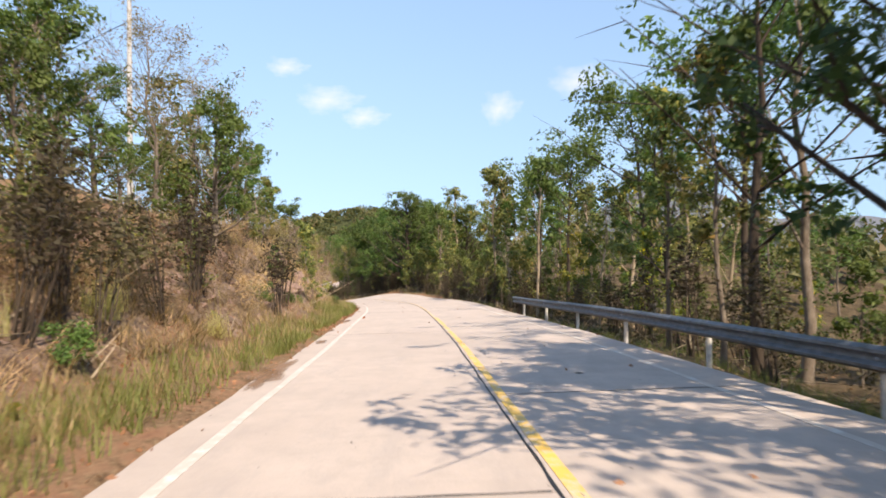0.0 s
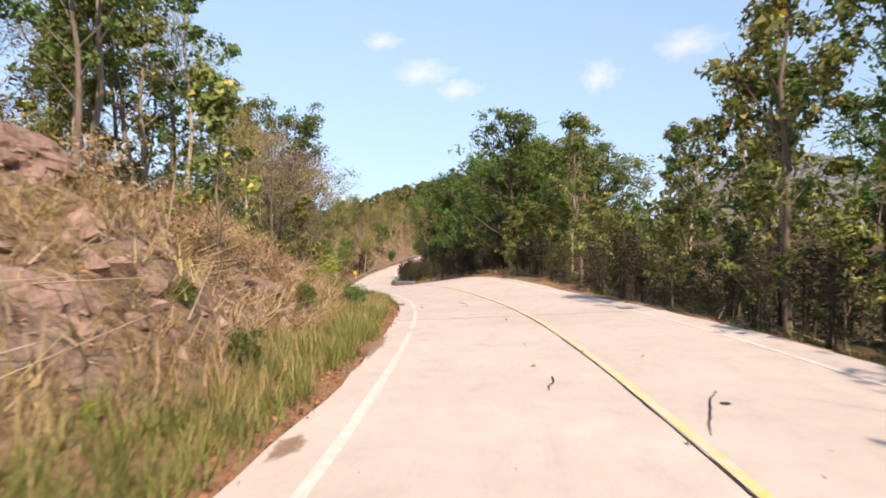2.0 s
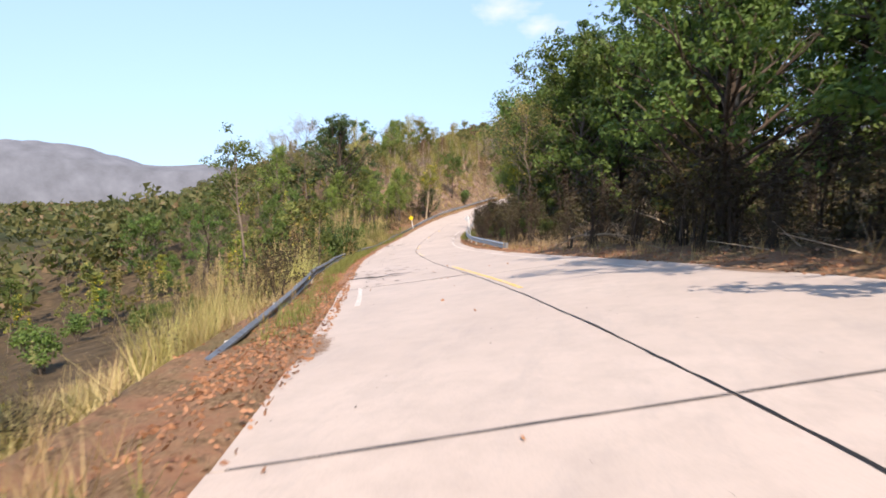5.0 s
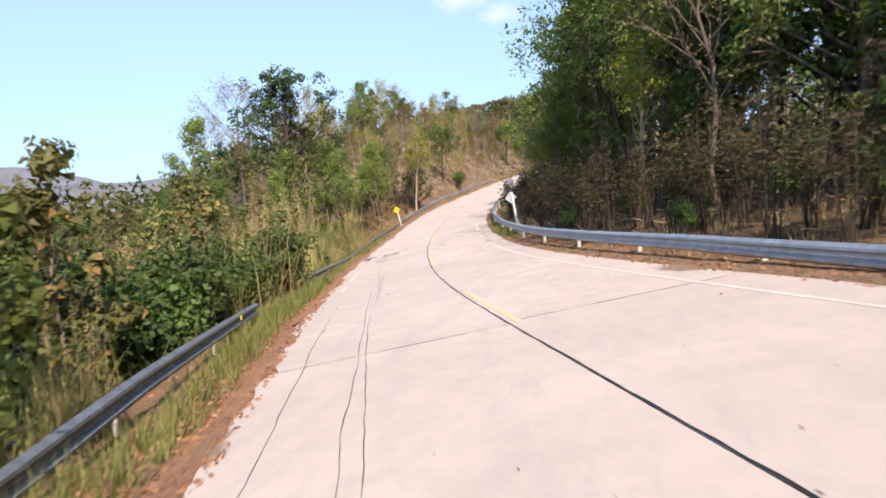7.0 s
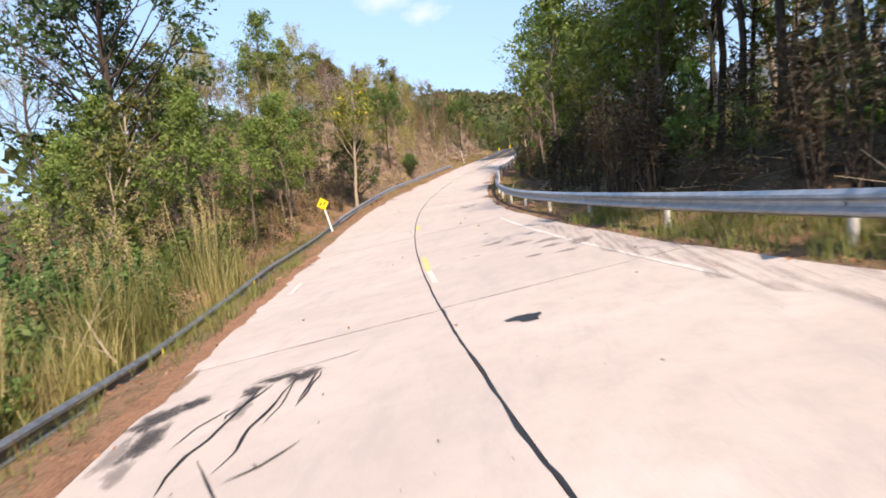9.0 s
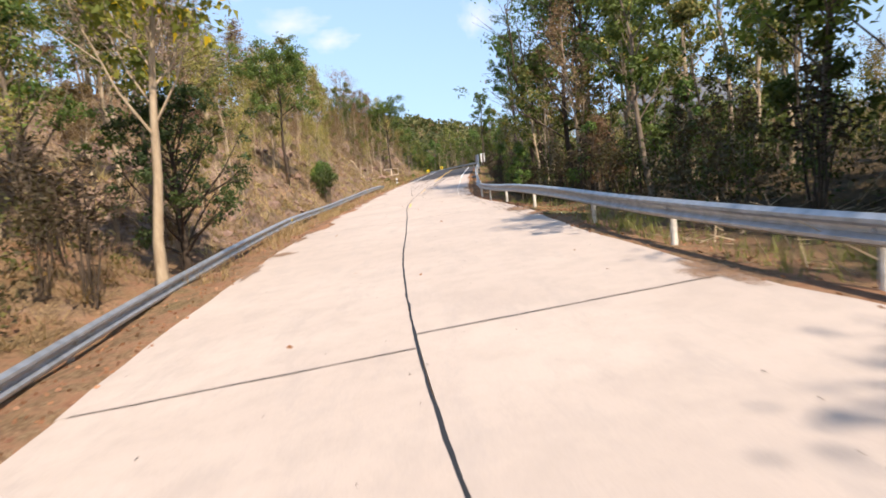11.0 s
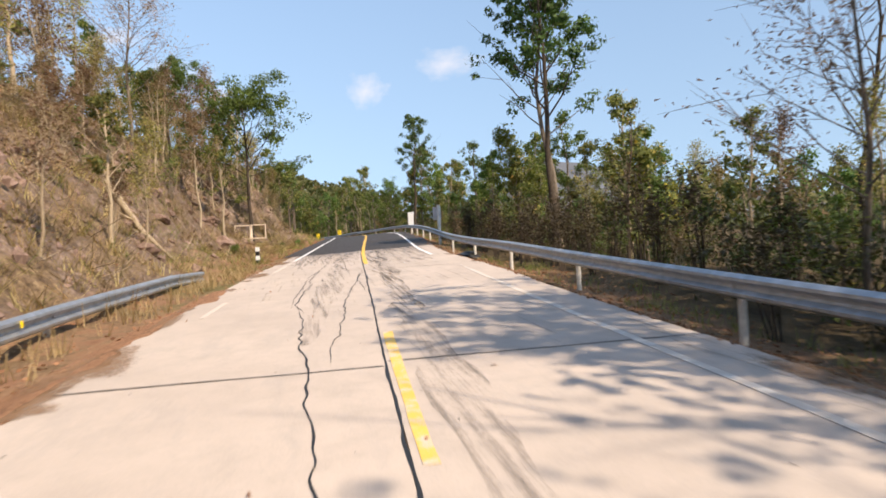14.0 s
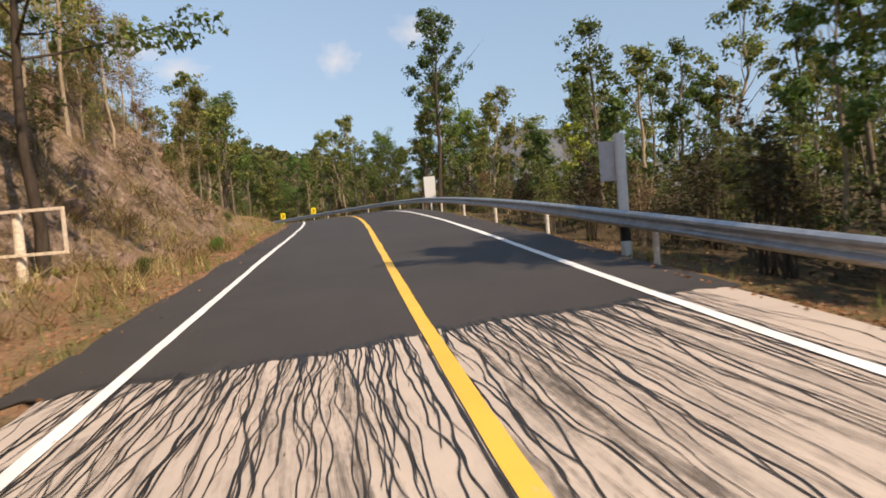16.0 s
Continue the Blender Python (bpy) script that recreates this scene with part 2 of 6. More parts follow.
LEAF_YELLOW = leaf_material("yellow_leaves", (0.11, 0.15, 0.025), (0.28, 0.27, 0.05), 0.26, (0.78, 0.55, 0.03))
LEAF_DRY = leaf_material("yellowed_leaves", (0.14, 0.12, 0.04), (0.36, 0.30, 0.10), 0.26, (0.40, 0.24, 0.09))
BARK = bark_material("grey_bark", (0.10, 0.075, 0.055), (0.30, 0.24, 0.18))
BARK_PALE = bark_material("pale_bark", (0.27, 0.20, 0.13), (0.56, 0.45, 0.31))
BARK_DARK = bark_material("dark_bark", (0.035, 0.026, 0.02), (0.12, 0.09, 0.065))

# ---- the road's line: every 6 m along y from -4: x and z of the middle joint, crossfall to the right ----
ROAD_Y0, ROAD_DY = -4.0, 6.0
ROAD_X = [1.53, 1.16, 0.79, 0.43, -0.02, -0.49, -1.04, -1.85, -2.90, -4.31, -6.20, -8.35, -10.56, -12.91, -15.48, -18.01, -20.44, -22.77, -24.85, -26.69, -28.30, -29.66, -30.82, -31.81, -32.57, -33.00, -33.14, -33.30, -33.52, -33.55, -33.35, -32.98, -32.53, -32.09, -31.65, -31.17, -30.58, -29.96, -29.31, -28.74, -28.29, -28.14, -28.90, -30.99, -34.57, -39.54, -44.67]
ROAD_Z = [-1.15, -1.29, -1.43, -1.59, -1.77, -1.98, -2.17, -2.35, -2.59, -2.85, -3.05, -3.34, -3.78, -4.34, -4.97, -5.60, -6.18, -6.74, -7.25, -7.63, -7.88, -8.04, -8.12, -8.12, -7.98, -7.74, -7.47, -7.27, -7.15, -7.00, -6.73, -6.41, -6.07, -5.73, -5.44, -5.12, -4.73, -4.33, -3.97, -3.64, -3.34, -3.11, -3.02, -3.14, -3.46, -3.93, -4.43]
ROAD_B = [0.001, -0.003, -0.007, -0.009, -0.007, -0.005, -0.012, -0.024, -0.032, -0.042, -0.085, -0.124, -0.137, -0.125, -0.118, -0.111, -0.107, -0.112, -0.116, -0.117, -0.118, -0.116, -0.105, -0.089, -0.071, -0.056, -0.043, -0.034, -0.025, -0.019, -0.012, -0.006, -0.004, -0.010, -0.015, -0.025, -0.038, -0.046, -0.048, -0.049, -0.050, -0.052, -0.062, -0.077, -0.089, -0.101, -0.110]
ROAD_TABLE = [np.array(v, float) for v in (ROAD_X, ROAD_Z, ROAD_B)]
ROAD_END = ROAD_Y0 + ROAD_DY * (len(ROAD_X) - 1)


def curve_at(table, y):
    """Smooth value and slope of a road table at y, straight on beyond its ends."""
    y = np.asarray(y, float)
    yc = np.clip(y, ROAD_Y0 + ROAD_DY, ROAD_END - ROAD_DY - 1e-6)
    i = (yc - ROAD_Y0) / ROAD_DY
    k = np.clip(np.floor(i).astype(int), 1, len(table) - 3)
    f = i - k
    a, b, c, d = table[k - 1], table[k], table[k + 1], table[k + 2]
    v = 0.5 * (2 * b + (c - a) * f + (2 * a - 5 * b + 4 * c - d) * f ** 2 + (3 * b - a - 3 * c + d) * f ** 3)
    s = 0.5 * ((c - a) + 2 * (2 * a - 5 * b + 4 * c - d) * f + 3 * (3 * b - a - 3 * c + d) * f ** 2) / ROAD_DY
    over = np.maximum(y - yc, 0)
    return v + s * np.minimum(y - yc, 0) + s * 30 * (1 - np.exp(-over / 30)), s


def spot(y, u, lift=0.0):
    """World places: u metres to the right of the middle joint at y, on the road's plane, lifted."""
    y, u = np.broadcast_arrays(np.asarray(y, float), np.asarray(u, float))
    x0, s = curve_at(ROAD_TABLE[0], y)
    z0, _ = curve_at(ROAD_TABLE[1], y)
    b, _ = curve_at(ROAD_TABLE[2], y)
    q = np.sqrt(1 + s * s)
    near = np.clip(u, -12, 12)
    return np.stack([x0 + near / q + (u - near), y - near * s / q, z0 - b * u + lift], -1)


# ground beside the road: heights over the pavement's edge at these distances from the middle joint
AWAY = np.array([3.3, 4.1, 5.2, 7.0, 10.0, 15.0, 23.0, 36.0, 60.0, 100.0])
LEFT = [(-40, (-0.1, -0.1, 0.1, 0.7, 1.5, 2.0, 2.5, 3.0, 3.0, 2.0)),
        (12, (-0.1, -0.1, 0.4, 1.6, 2.5, 2.4, 3.0, 3.5, 3.0, 2.0)),
        (22, (-0.1, -0.12, 0.5, 2.5, 3.9, 4.6, 5.0, 5.0, 4.0, 3.0)),
        (36, (-0.1, -0.12, 0.35, 1.9, 3.3, 4.2, 4.8, 5.0, 4.0, 2.0)),
        (42, (-0.1, -0.12, 0.08, 1.4, 3.3, 4.1, 4.6, 4.5, 3.0, 2.0)),
        (49, (-0.1, -0.12, 0.02, 0.9, 3.0, 4.4, 4.4, 3.5, 2.5, 1.0)),
        (56, (-0.1, -0.12, 0.0, 0.5, 1.3, 1.5, 0.9, -0.3, -1.7, -4.0)),
        (68, (-0.1, -0.08, -0.15, -1.5, -2.46, -3.76, -5.72, -8.78, -11.78, -15.78)),
        (100, (-0.1, -0.08, -0.18, -1.81, -2.88, -4.09, -5.67, -8.37, -11.87, -16.87)),
        (125, (-0.1, -0.08, -0.2, -1.11, -1.58, -2.09, -2.87, -4.87, -8.87, -15.87)),
        (143, (-0.1, -0.1, -0.25, 0.09, 0.72, 1.71, 2.13, 1.13, -1.87, -9.87)),
        (160, (-0.1, -0.12, -0.04, 1.39, 3.72, 6.71, 7.42, 4.91, 1.01, -3.59)),
        (190, (-0.1, -0.12, 0.01, 1.69, 4.52, 7.71, 8.27, 5.17, 1.11, -2.99)),
        (200, (-0.1, -0.12, -0.09, 0.69, 3.92, 7.51, 7.85, 4.91, 1.06, -2.99)),
        (206, (-0.1, -0.08, -0.09, 0.3, 4.92, 8.31, 7.42, 4.4, 1.01, -2.99)),
        (218, (-0.1, -0.08, -0.09, 0.3, 4.72, 8.11, 7.0, 4.4, 1.01, -2.99)),
        (228, (-0.1, -0.05, 0.05, 1.75, 5.8, 7.5, 6.57, 4.15, 0.91, -3.09)),
        (240, (-0.1, -0.05, 0.11, 0.29, 0.92, 2.31, 3.73, 5.13, 8.13, 9.13)),
        (262, (-0.1, -0.05, 0.01, -0.01, 0.02, 0.11, 0.93, 3.13, 7.13, 9.13))]
RIGHT = [(-40, (-0.1, -0.25, -0.7, -1.2, -1.7, -2.2, -3.0, -4.5, -7.0, -9.0)),
         (32, (-0.1, -0.25, -0.6, -1.1, -1.5, -2.0, -2.8, -4.5, -7.0, -9.0)),
         (46, (-0.1, -0.1, -0.25, -0.5, -0.7, -1.0, -1.6, -3.0, -6.0, -9.0)),
         (66, (-0.1, -0.05, 0.18, 0.48, 0.82, 1.28, 2.07, 3.03, 1.53, -1.47)),
         (95, (-0.1, -0.05, 0.14, 0.51, 1.03, 1.79, 3.07, 5.07, 4.87, 3.87)),
         (122, (-0.1, -0.1, 0.09, 0.46, 1.03, 1.89, 3.17, 4.87, 4.87, 3.87)),
         (146, (-0.1, -0.15, -0.21, -0.09, 0.18, 0.69, 1.47, 2.87, 1.87, 0.87)),
         (172, (-0.1, -0.25, -0.51, -0.69, -0.82, -0.91, -1.13, -1.63, -5.13, -8.13)),
         (220, (-0.1, -0.25, -0.51, -0.69, -0.82, -0.91, -1.13, -1.63, -5.13, -8.13)),
         (262, (-0.1, -0.2, -0.31, -0.39, -0.32, -0.21, -0.13, -0.13, -2.13, -5.13))]


def wave(x, y, size, seed):
    """Smooth value noise in -1..1, for whole arrays."""
    gx, gy = np.asarray(x, float) / size + seed * 17.31, np.asarray(y, float) / size - seed * 9.77
    ix, iy = np.floor(gx), np.floor(gy)
    fx, fy = gx - ix, gy - iy
    fx, fy = fx * fx * (3 - 2 * fx), fy * fy * (3 - 2 * fy)

    def h(a, b):
        v = np.sin(a * 127.1 + b * 311.7 + seed * 74.7) * 43758.5453
        return (v - np.floor(v)) * 2 - 1
    return (h(ix, iy) * (1 - fx) + h(ix + 1, iy) * fx) * (1 - fy) + (h(ix, iy + 1) * (1 - fx) + h(ix + 1, iy + 1) * fx) * fy


def shoulder_height(rows, y, d):
    ys = np.array([r[0] for r in rows], float)
    hs = np.array([r[1] for r in rows], float)
    y = np.clip(y, ys[0], ys[-1] - 1e-6)
    k = np.clip(np.searchsorted(ys, y, side="right") - 1, 0, len(ys) - 2)
    f = (y - ys[k]) / (ys[k + 1] - ys[k])
    f = f * f * (3 - 2 * f)
    j = np.clip(np.searchsorted(AWAY, d, side="right") - 1, 0, len(AWAY) - 2)
    g = np.clip((d - AWAY[j]) / (AWAY[j + 1] - AWAY[j]), 0, 1)
    return (hs[k, j] * (1 - g) + hs[k, j + 1] * g) * (1 - f) + (hs[k + 1, j] * (1 - g) + hs[k + 1, j + 1] * g) * f


def land(y, u):
    """Height of the ground u metres beside the middle joint at y (far off: rolling wooded hills)."""
    y, u = np.broadcast_arrays(np.asarray(y, float), np.asarray(u, float))
    z0, _ = curve_at(ROAD_TABLE[1], np.clip(y, -40, 275))
    b, _ = curve_at(ROAD_TABLE[2], np.clip(y, 0, 266))
    d = np.abs(u)
    side = np.where(u < 0, shoulder_height(LEFT, y, d), shoulder_height(RIGHT, y, d))
    base = z0 - b * np.clip(u, -4.5, 4.5) + np.where(d < 3.3, -0.25, side)
    base = base + 0.08 * np.exp(-((d - 3.9) / 0.55) ** 2)
    p = spot(y, u)
    rough = np.clip((d - 4.2) / 3, 0, 1)
    steep = np.where((u < 0) & (((y > 16) & (y < 48)) | (y > 146)), 1.0, 0.35)
    crag = 0.5 - np.abs(wave(p[..., 0], p[..., 1], 3.1, 11)) + 0.55 * (0.5 - np.abs(wave(p[..., 0], p[..., 1], 1.25, 12)))
    base = base + rough * steep * (np.where((u < 0) & (y > 146), 1.05, 0.75) * crag * np.clip(1.5 - d / 16, 0.2, 1) + 0.3 * wave(p[..., 0], p[..., 1], 2.3, 1) + 0.2 * wave(p[..., 0], p[..., 1], 0.9, 2)) + rough * 0.4 * wave(p[..., 0], p[..., 1], 9, 3)
    base = base + np.clip((d - 3.6) / 1.0, 0, 1) * 0.05 * wave(p[..., 0], p[..., 1], 0.6, 4)
    far = np.clip((np.maximum(d - 100, np.maximum(y - 330, -60 - y))) / 260, 0, 1)
    tame = np.where(p[..., 0] > 20, 0.25, 1.0)
    hills = -9 + tame * 20 * np.clip(wave(p[..., 0], p[..., 1], 310, 5) + 0.5, 0, 1.5) + tame * 30 * np.clip(wave(p[..., 0], p[..., 1], 620, 8) + 0.35, 0, 1.4)
    hills = hills + 30 * np.exp(-((p[..., 0] + 520) ** 2 + (p[..., 1] - 560) ** 2) / 190 ** 2) + 50 * np.exp(-((p[..., 0] + 92) ** 2 + (p[..., 1] - 600) ** 2) / 130 ** 2)
    z = base * (1 - far) + hills * far
    # a valley opens to the north-west below the low rail
    s = -0.755 * (p[..., 0] + 62) + 0.656 * (p[..., 1] - 114)
    w = 0.656 * (p[..., 0] + 62) + 0.755 * (p[..., 1] - 114)
    f = np.clip(s / 70, 0, 1)
    f = f * f * (3 - 2 * f) * np.exp(-(w / (24 + 0.22 * np.maximum(s, 0))) ** 4)
    return z * (1 - f) + np.minimum(z, -13 - 0.03 * s) * f


def ground_point(y, u, lift=0.0):
    p = spot(y, u)
    p[..., 2] = land(y, u) + lift
    return p


# ---- helpers for meshes ----
def mesh_from(name, verts, faces, material, smooth=False):
    me = bpy.data.meshes.new(name)
    me.from_pydata([tuple(v) for v in np.asarray(verts, float).tolist()], [], faces)
    me.materials.append(material)
    if smooth:
        me.polygons.foreach_set("use_smooth", [True] * len(me.polygons))
    me.update()
    return me


def quads_mesh(name, corners, material):
    """Many separate faces of three or four corners, from an array of shape (n, corners, 3)."""
    n, m = corners.shape[:2]
    me = bpy.data.meshes.new(name)
    me.vertices.add(n * m)
    me.vertices.foreach_set("co", np.ascontiguousarray(corners, np.float32).ravel())
    me.loops.add(n * m)
    me.loops.foreach_set("vertex_index", np.arange(n * m, dtype=np.int32))
    me.polygons.add(n)
    me.polygons.foreach_set("loop_start", np.arange(0, n * m, m, dtype=np.int32))
    me.polygons.foreach_set("loop_total", np.full(n, m, np.int32))
    me.materials.append(material)
    me.update(calc_edges=True)
    return me


def put(name, me, parent=None, label="", category="", group="", kind=""):
    ob = new(name, me)
    if parent is not None:
        ob.parent = parent
    return tagged(ob, label, category, group, kind)


def part(name, bm, material, parent, label=""):
    me = bpy.data.meshes.new(name)
    bm.to_mesh(me)
    bm.free()
    me.materials.append(material)
    return put(name, me, parent, label)


def box(bm, size, at=(0, 0, 0), turn=None, bevel=0.0):
    m = Matrix.Translation(at) @ (turn or Matrix.Identity(4)) @ Matrix.Diagonal((*size, 1))
    made = bmesh.ops.create_cube(bm, size=1.0, matrix=m)
    if bevel:
        edges = list({e for v in made["verts"] for e in v.link_edges})
        bmesh.ops.bevel(bm, geom=edges, offset=bevel, segments=2, affect="EDGES")
    return made


def rod(bm, a, b, r0, r1=None, sides=10):
    a, b = Vector(a), Vector(b)
    m = Matrix.Translation((a + b) / 2) @ (b - a).to_track_quat("Z", "Y").to_matrix().to_4x4()
    return bmesh.ops.create_cone(bm, cap_ends=True, segments=sides, radius1=r0, radius2=r0 if r1 is None else r1, depth=(b - a).length, matrix=m)


def empty(name, at, label, category, group="", turn=0.0):
    ob = new(name)
    ob.matrix_world = pose(*[float(v) for v in at], 0, 0, turn)
    return tagged(ob, label, category, group)


class Tubes:
    """Tapered branches gathered into one mesh."""

    def __init__(self):
        self.v, self.f = [], []

    def add(self, pts, radii, sides=6):
        pts = [Vector(p) for p in pts]
        start = len(self.v)
        for i, (p, r) in enumerate(zip(pts, radii)):
            d = (pts[min(i + 1, len(pts) - 1)] - pts[max(i - 1, 0)]).normalized()
            side = d.cross(Vector((0.31, 0.95, 0.08))).normalized()
            up = d.cross(side)
            for k in range(sides):
                a = 2 * math.pi * k / sides
                self.v.append(p + (side * math.cos(a) + up * math.sin(a)) * r)
        for i in range(len(pts) - 1):
            for k in range(sides):
                a, b = start + i * sides + k, start + i * sides + (k + 1) % sides
                self.f.append((a, b, b + sides, a + sides))
        self.f.append(tuple(start + (len(pts) - 1) * sides + k for k in range(sides)))

    def mesh(self, name, material):
        return mesh_from(name, self.v, self.f, material, True)


# ---- ground: one sheet to the horizon ----
def build_ground():
    ys = np.concatenate([-np.geomspace(1700, 44, 22), np.arange(-40, 288, 0.5), np.geomspace(292, 2600, 34)])
    half = np.concatenate([np.arange(0, 16.2, 0.4), np.geomspace(17, 1700, 44)])
    us = np.concatenate([-half[:0:-1], half])
    yy, uu = np.meshgrid(ys, us, indexing="ij")
    p = ground_point(yy, uu).reshape(-1, 3)
    n, m = len(ys), len(us)
    i = (np.arange(n - 1)[:, None] * m + np.arange(m - 1)[None, :]).ravel()
    faces = np.stack([i, i + 1, i + m + 1, i + m], 1).tolist()
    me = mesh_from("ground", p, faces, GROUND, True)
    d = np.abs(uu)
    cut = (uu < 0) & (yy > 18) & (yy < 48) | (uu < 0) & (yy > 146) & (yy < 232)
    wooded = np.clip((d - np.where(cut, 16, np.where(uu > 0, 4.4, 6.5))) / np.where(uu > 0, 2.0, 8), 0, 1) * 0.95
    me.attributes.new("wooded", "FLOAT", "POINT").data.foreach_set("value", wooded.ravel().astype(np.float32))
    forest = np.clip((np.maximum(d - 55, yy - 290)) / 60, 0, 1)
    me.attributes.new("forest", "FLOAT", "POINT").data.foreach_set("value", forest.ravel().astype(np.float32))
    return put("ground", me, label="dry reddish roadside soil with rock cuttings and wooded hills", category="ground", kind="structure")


build_ground()


# ---- pavement ----
def strip(name, y0, y1, u0, u1, thick, material, step=1.0, lift=0.0, ragged=(0.0, 0.0), seed=1, across=2):
    """A slab of road between two lines, with sides; ragged: how far its left and right edges wander."""
    n = max(2, int((y1 - y0) / step) + 1)
    ys = np.linspace(y0, y1, n)
    rows = []
    for k in range(across + 1):
        f = k / across
        u = u0 + (u1 - u0) * f + np.zeros(n)
        if k == 0 and ragged[0]:
            u = u + ragged[0] * (wave(ys, ys * 0, 1.7, seed) + 0.5 * wave(ys, ys * 0, 0.5, seed + 1))
        if k == across and ragged[1]:
            u = u + ragged[1] * (wave(ys, ys * 0, 1.7, seed + 2) + 0.5 * wave(ys, ys * 0, 0.5, seed + 3))
        rows.append(spot(ys, u, lift))
    top = np.stack(rows, 1).reshape(-1, 3)
    low = top - np.array([0, 0, thick])
    m = across + 1
    c = n * m
    faces = []
    for i in range(n - 1):
        for k in range(across):
            a = i * m + k
            faces.append((a, a + 1, a + m + 1, a + m))
        a = i * m
        faces.append((a, a + m, a + m + c, a + c))
        a = i * m + across
        faces.append((a + m, a, a + c, a + m + c))
    for i in (0, n - 1):
        for k in range(across):
            a = i * m + k
            faces.append((a + 1, a, a + c, a + c + 1) if i == 0 else (a, a + 1, a + c + 1, a + c))
    return mesh_from(name, np.concatenate([top, low]), faces, material)


road = tagged(new("road"), "pale concrete road with black-sealed joints, cracked and stained", "road", kind="structure")
LEFT_JOINTS = [-16, -8, 4.5, 17.4, 29.9, 42.4, 56, 66, 77.45, 93.4, 105.6, 117.0, 128.7, 141, 155.5, 171, 182.6, 197.9, 208.6]
RIGHT_JOINTS = [-16, -5, 8.0, 19, 30.05, 42.55, 56, 66, 76.9, 93.6, 105.7, 117.1, 128.85, 141.5, 155.9, 171, 182.8, 194.95, 208.9]
GAP = 0.012
for joints, u0, u1, rag in ((LEFT_JOINTS, -3.42, -GAP, (0.05, 0)), (RIGHT_JOINTS, GAP, 3.62, (0, 0.06))):
    for i, (a, b) in enumerate(zip(joints, joints[1:])):
        put("concrete_slab", strip("concrete_slab", a + GAP, b - GAP, u0, u1, 0.24, CONCRETE, 0.8, 0, rag, i * 5 + int(u1 > 1) * 90), road)
put("asphalt_surface", strip("asphalt_surface", 209.2, 272, -3.86, 3.8, 0.25, ASPHALT, 0.7, 0.006, (0.10, 0.10), 3, 4), road, "dark new asphalt surfacing")


def asphalt_lip(u):
    """Where the asphalt begins, u metres off the middle joint: a slanting, ragged line."""
    u = np.asarray(u, float)
    return 207.45 + 0.11 * (u + 3.3) + 0.16 * wave(u, u * 0, 0.9, 61) + 0.10 * wave(u, u * 0, 0.22, 62) + 0.06 * wave(u, u * 0, 0.07, 63)


def asphalt_front():
    us = np.linspace(-3.86, 3.8, 260)
    rows = [spot(asphalt_lip(us), us, h) for h in (-0.012, 0.006)] + [spot(209.2 + us * 0, us, 0.006)]
    n = len(us)
    faces = [(k * n + i, k * n + i + 1, (k + 1) * n + i + 1, (k + 1) * n + i) for k in range(2) for i in range(n - 1)]
    return put("asphalt_lip", mesh_from("asphalt_lip", np.concatenate(rows), faces, ASPHALT), road, "ragged edge of the new asphalt")


asphalt_front()


def station(y, u):
    """The road's own y for a point at world y, u metres off the middle joint."""
    s = curve_at(ROAD_TABLE[0], y)[1]
    return y + u * s / np.sqrt(1 + s * s)


def ribbon(name, line, width, material, lift=0.004, jitter=0.02, step=0.18, seed=0, taper=False, parent=None, world=False):
    """A thin uneven band laid on the road along a line of (y, u)."""
    pts = np.array(line, float)
    if world:
        pts[:, 0] = station(pts[:, 0], pts[:, 1])
    seg = np.concatenate([[0], np.cumsum(np.hypot(*np.diff(pts, axis=0).T))])
    n = max(3, int(seg[-1] / step))
    t = np.linspace(0, seg[-1], n)
    y, u = np.interp(t, seg, pts[:, 0]), np.interp(t, seg, pts[:, 1])
    u = u + jitter * (wave(t, t * 0, 0.8, seed + 1) + 0.6 * wave(t, t * 0, 0.25, seed + 2))
    y = y + jitter * wave(t, t * 0, 0.5, seed + 3)
    dy, du = np.gradient(y), np.gradient(u)
    ln = np.hypot(dy, du) + 1e-9
    w = width * 0.5 * (1 + 0.45 * wave(t, t * 0, 0.3, seed + 4))
    if taper:
        w = w * np.sqrt(np.clip(np.minimum(t, seg[-1] - t) / (0.25 * seg[-1] + 1e-6), 0.05, 1))
    a = spot(y + w * du / ln, u - w * dy / ln, lift)
    b = spot(y - w * du / ln, u + w * dy / ln, lift)
    v = np.stack([a, b], 1).reshape(-1, 3)
    f = [(2 * i, 2 * i + 1, 2 * i + 3, 2 * i + 2) for i in range(n - 1)]
    return put(name, mesh_from(name, v, f, material), parent)


# sealed joints
for i, (a, b) in enumerate(((-16, 60), (60, 130), (130, 207.2))):
    ribbon("joint_sealant", [(a, 0), (b, 0)], 0.026, TAR, 0.005, 0.016, 0.09, i * 9, parent=road)
for joints, u0, u1 in ((LEFT_JOINTS, -3.3, -0.03), (RIGHT_JOINTS, 0.03, 3.4)):
    for i, y in enumerate(joints[1:-1]):
        ribbon("joint_sealant", [(y, u0), (y, u1)], (0.009 if 90 < y < 125 else 0.020 if i % 3 else 0.030), TAR, 0.005, 0.015, 0.15, i * 7 + int(u1) * 31, parent=road)


# painted lines
def line_paint(name, spans, u, width, material, label, lift=0.005):
    for i, (a, b) in enumerate(spans):
        put(name, strip(name, a, b, u - width / 2, u + width / 2, 0.003, material, 0.4, lift, (0.012, 0.012), i * 3 + 5, 1), road, label)


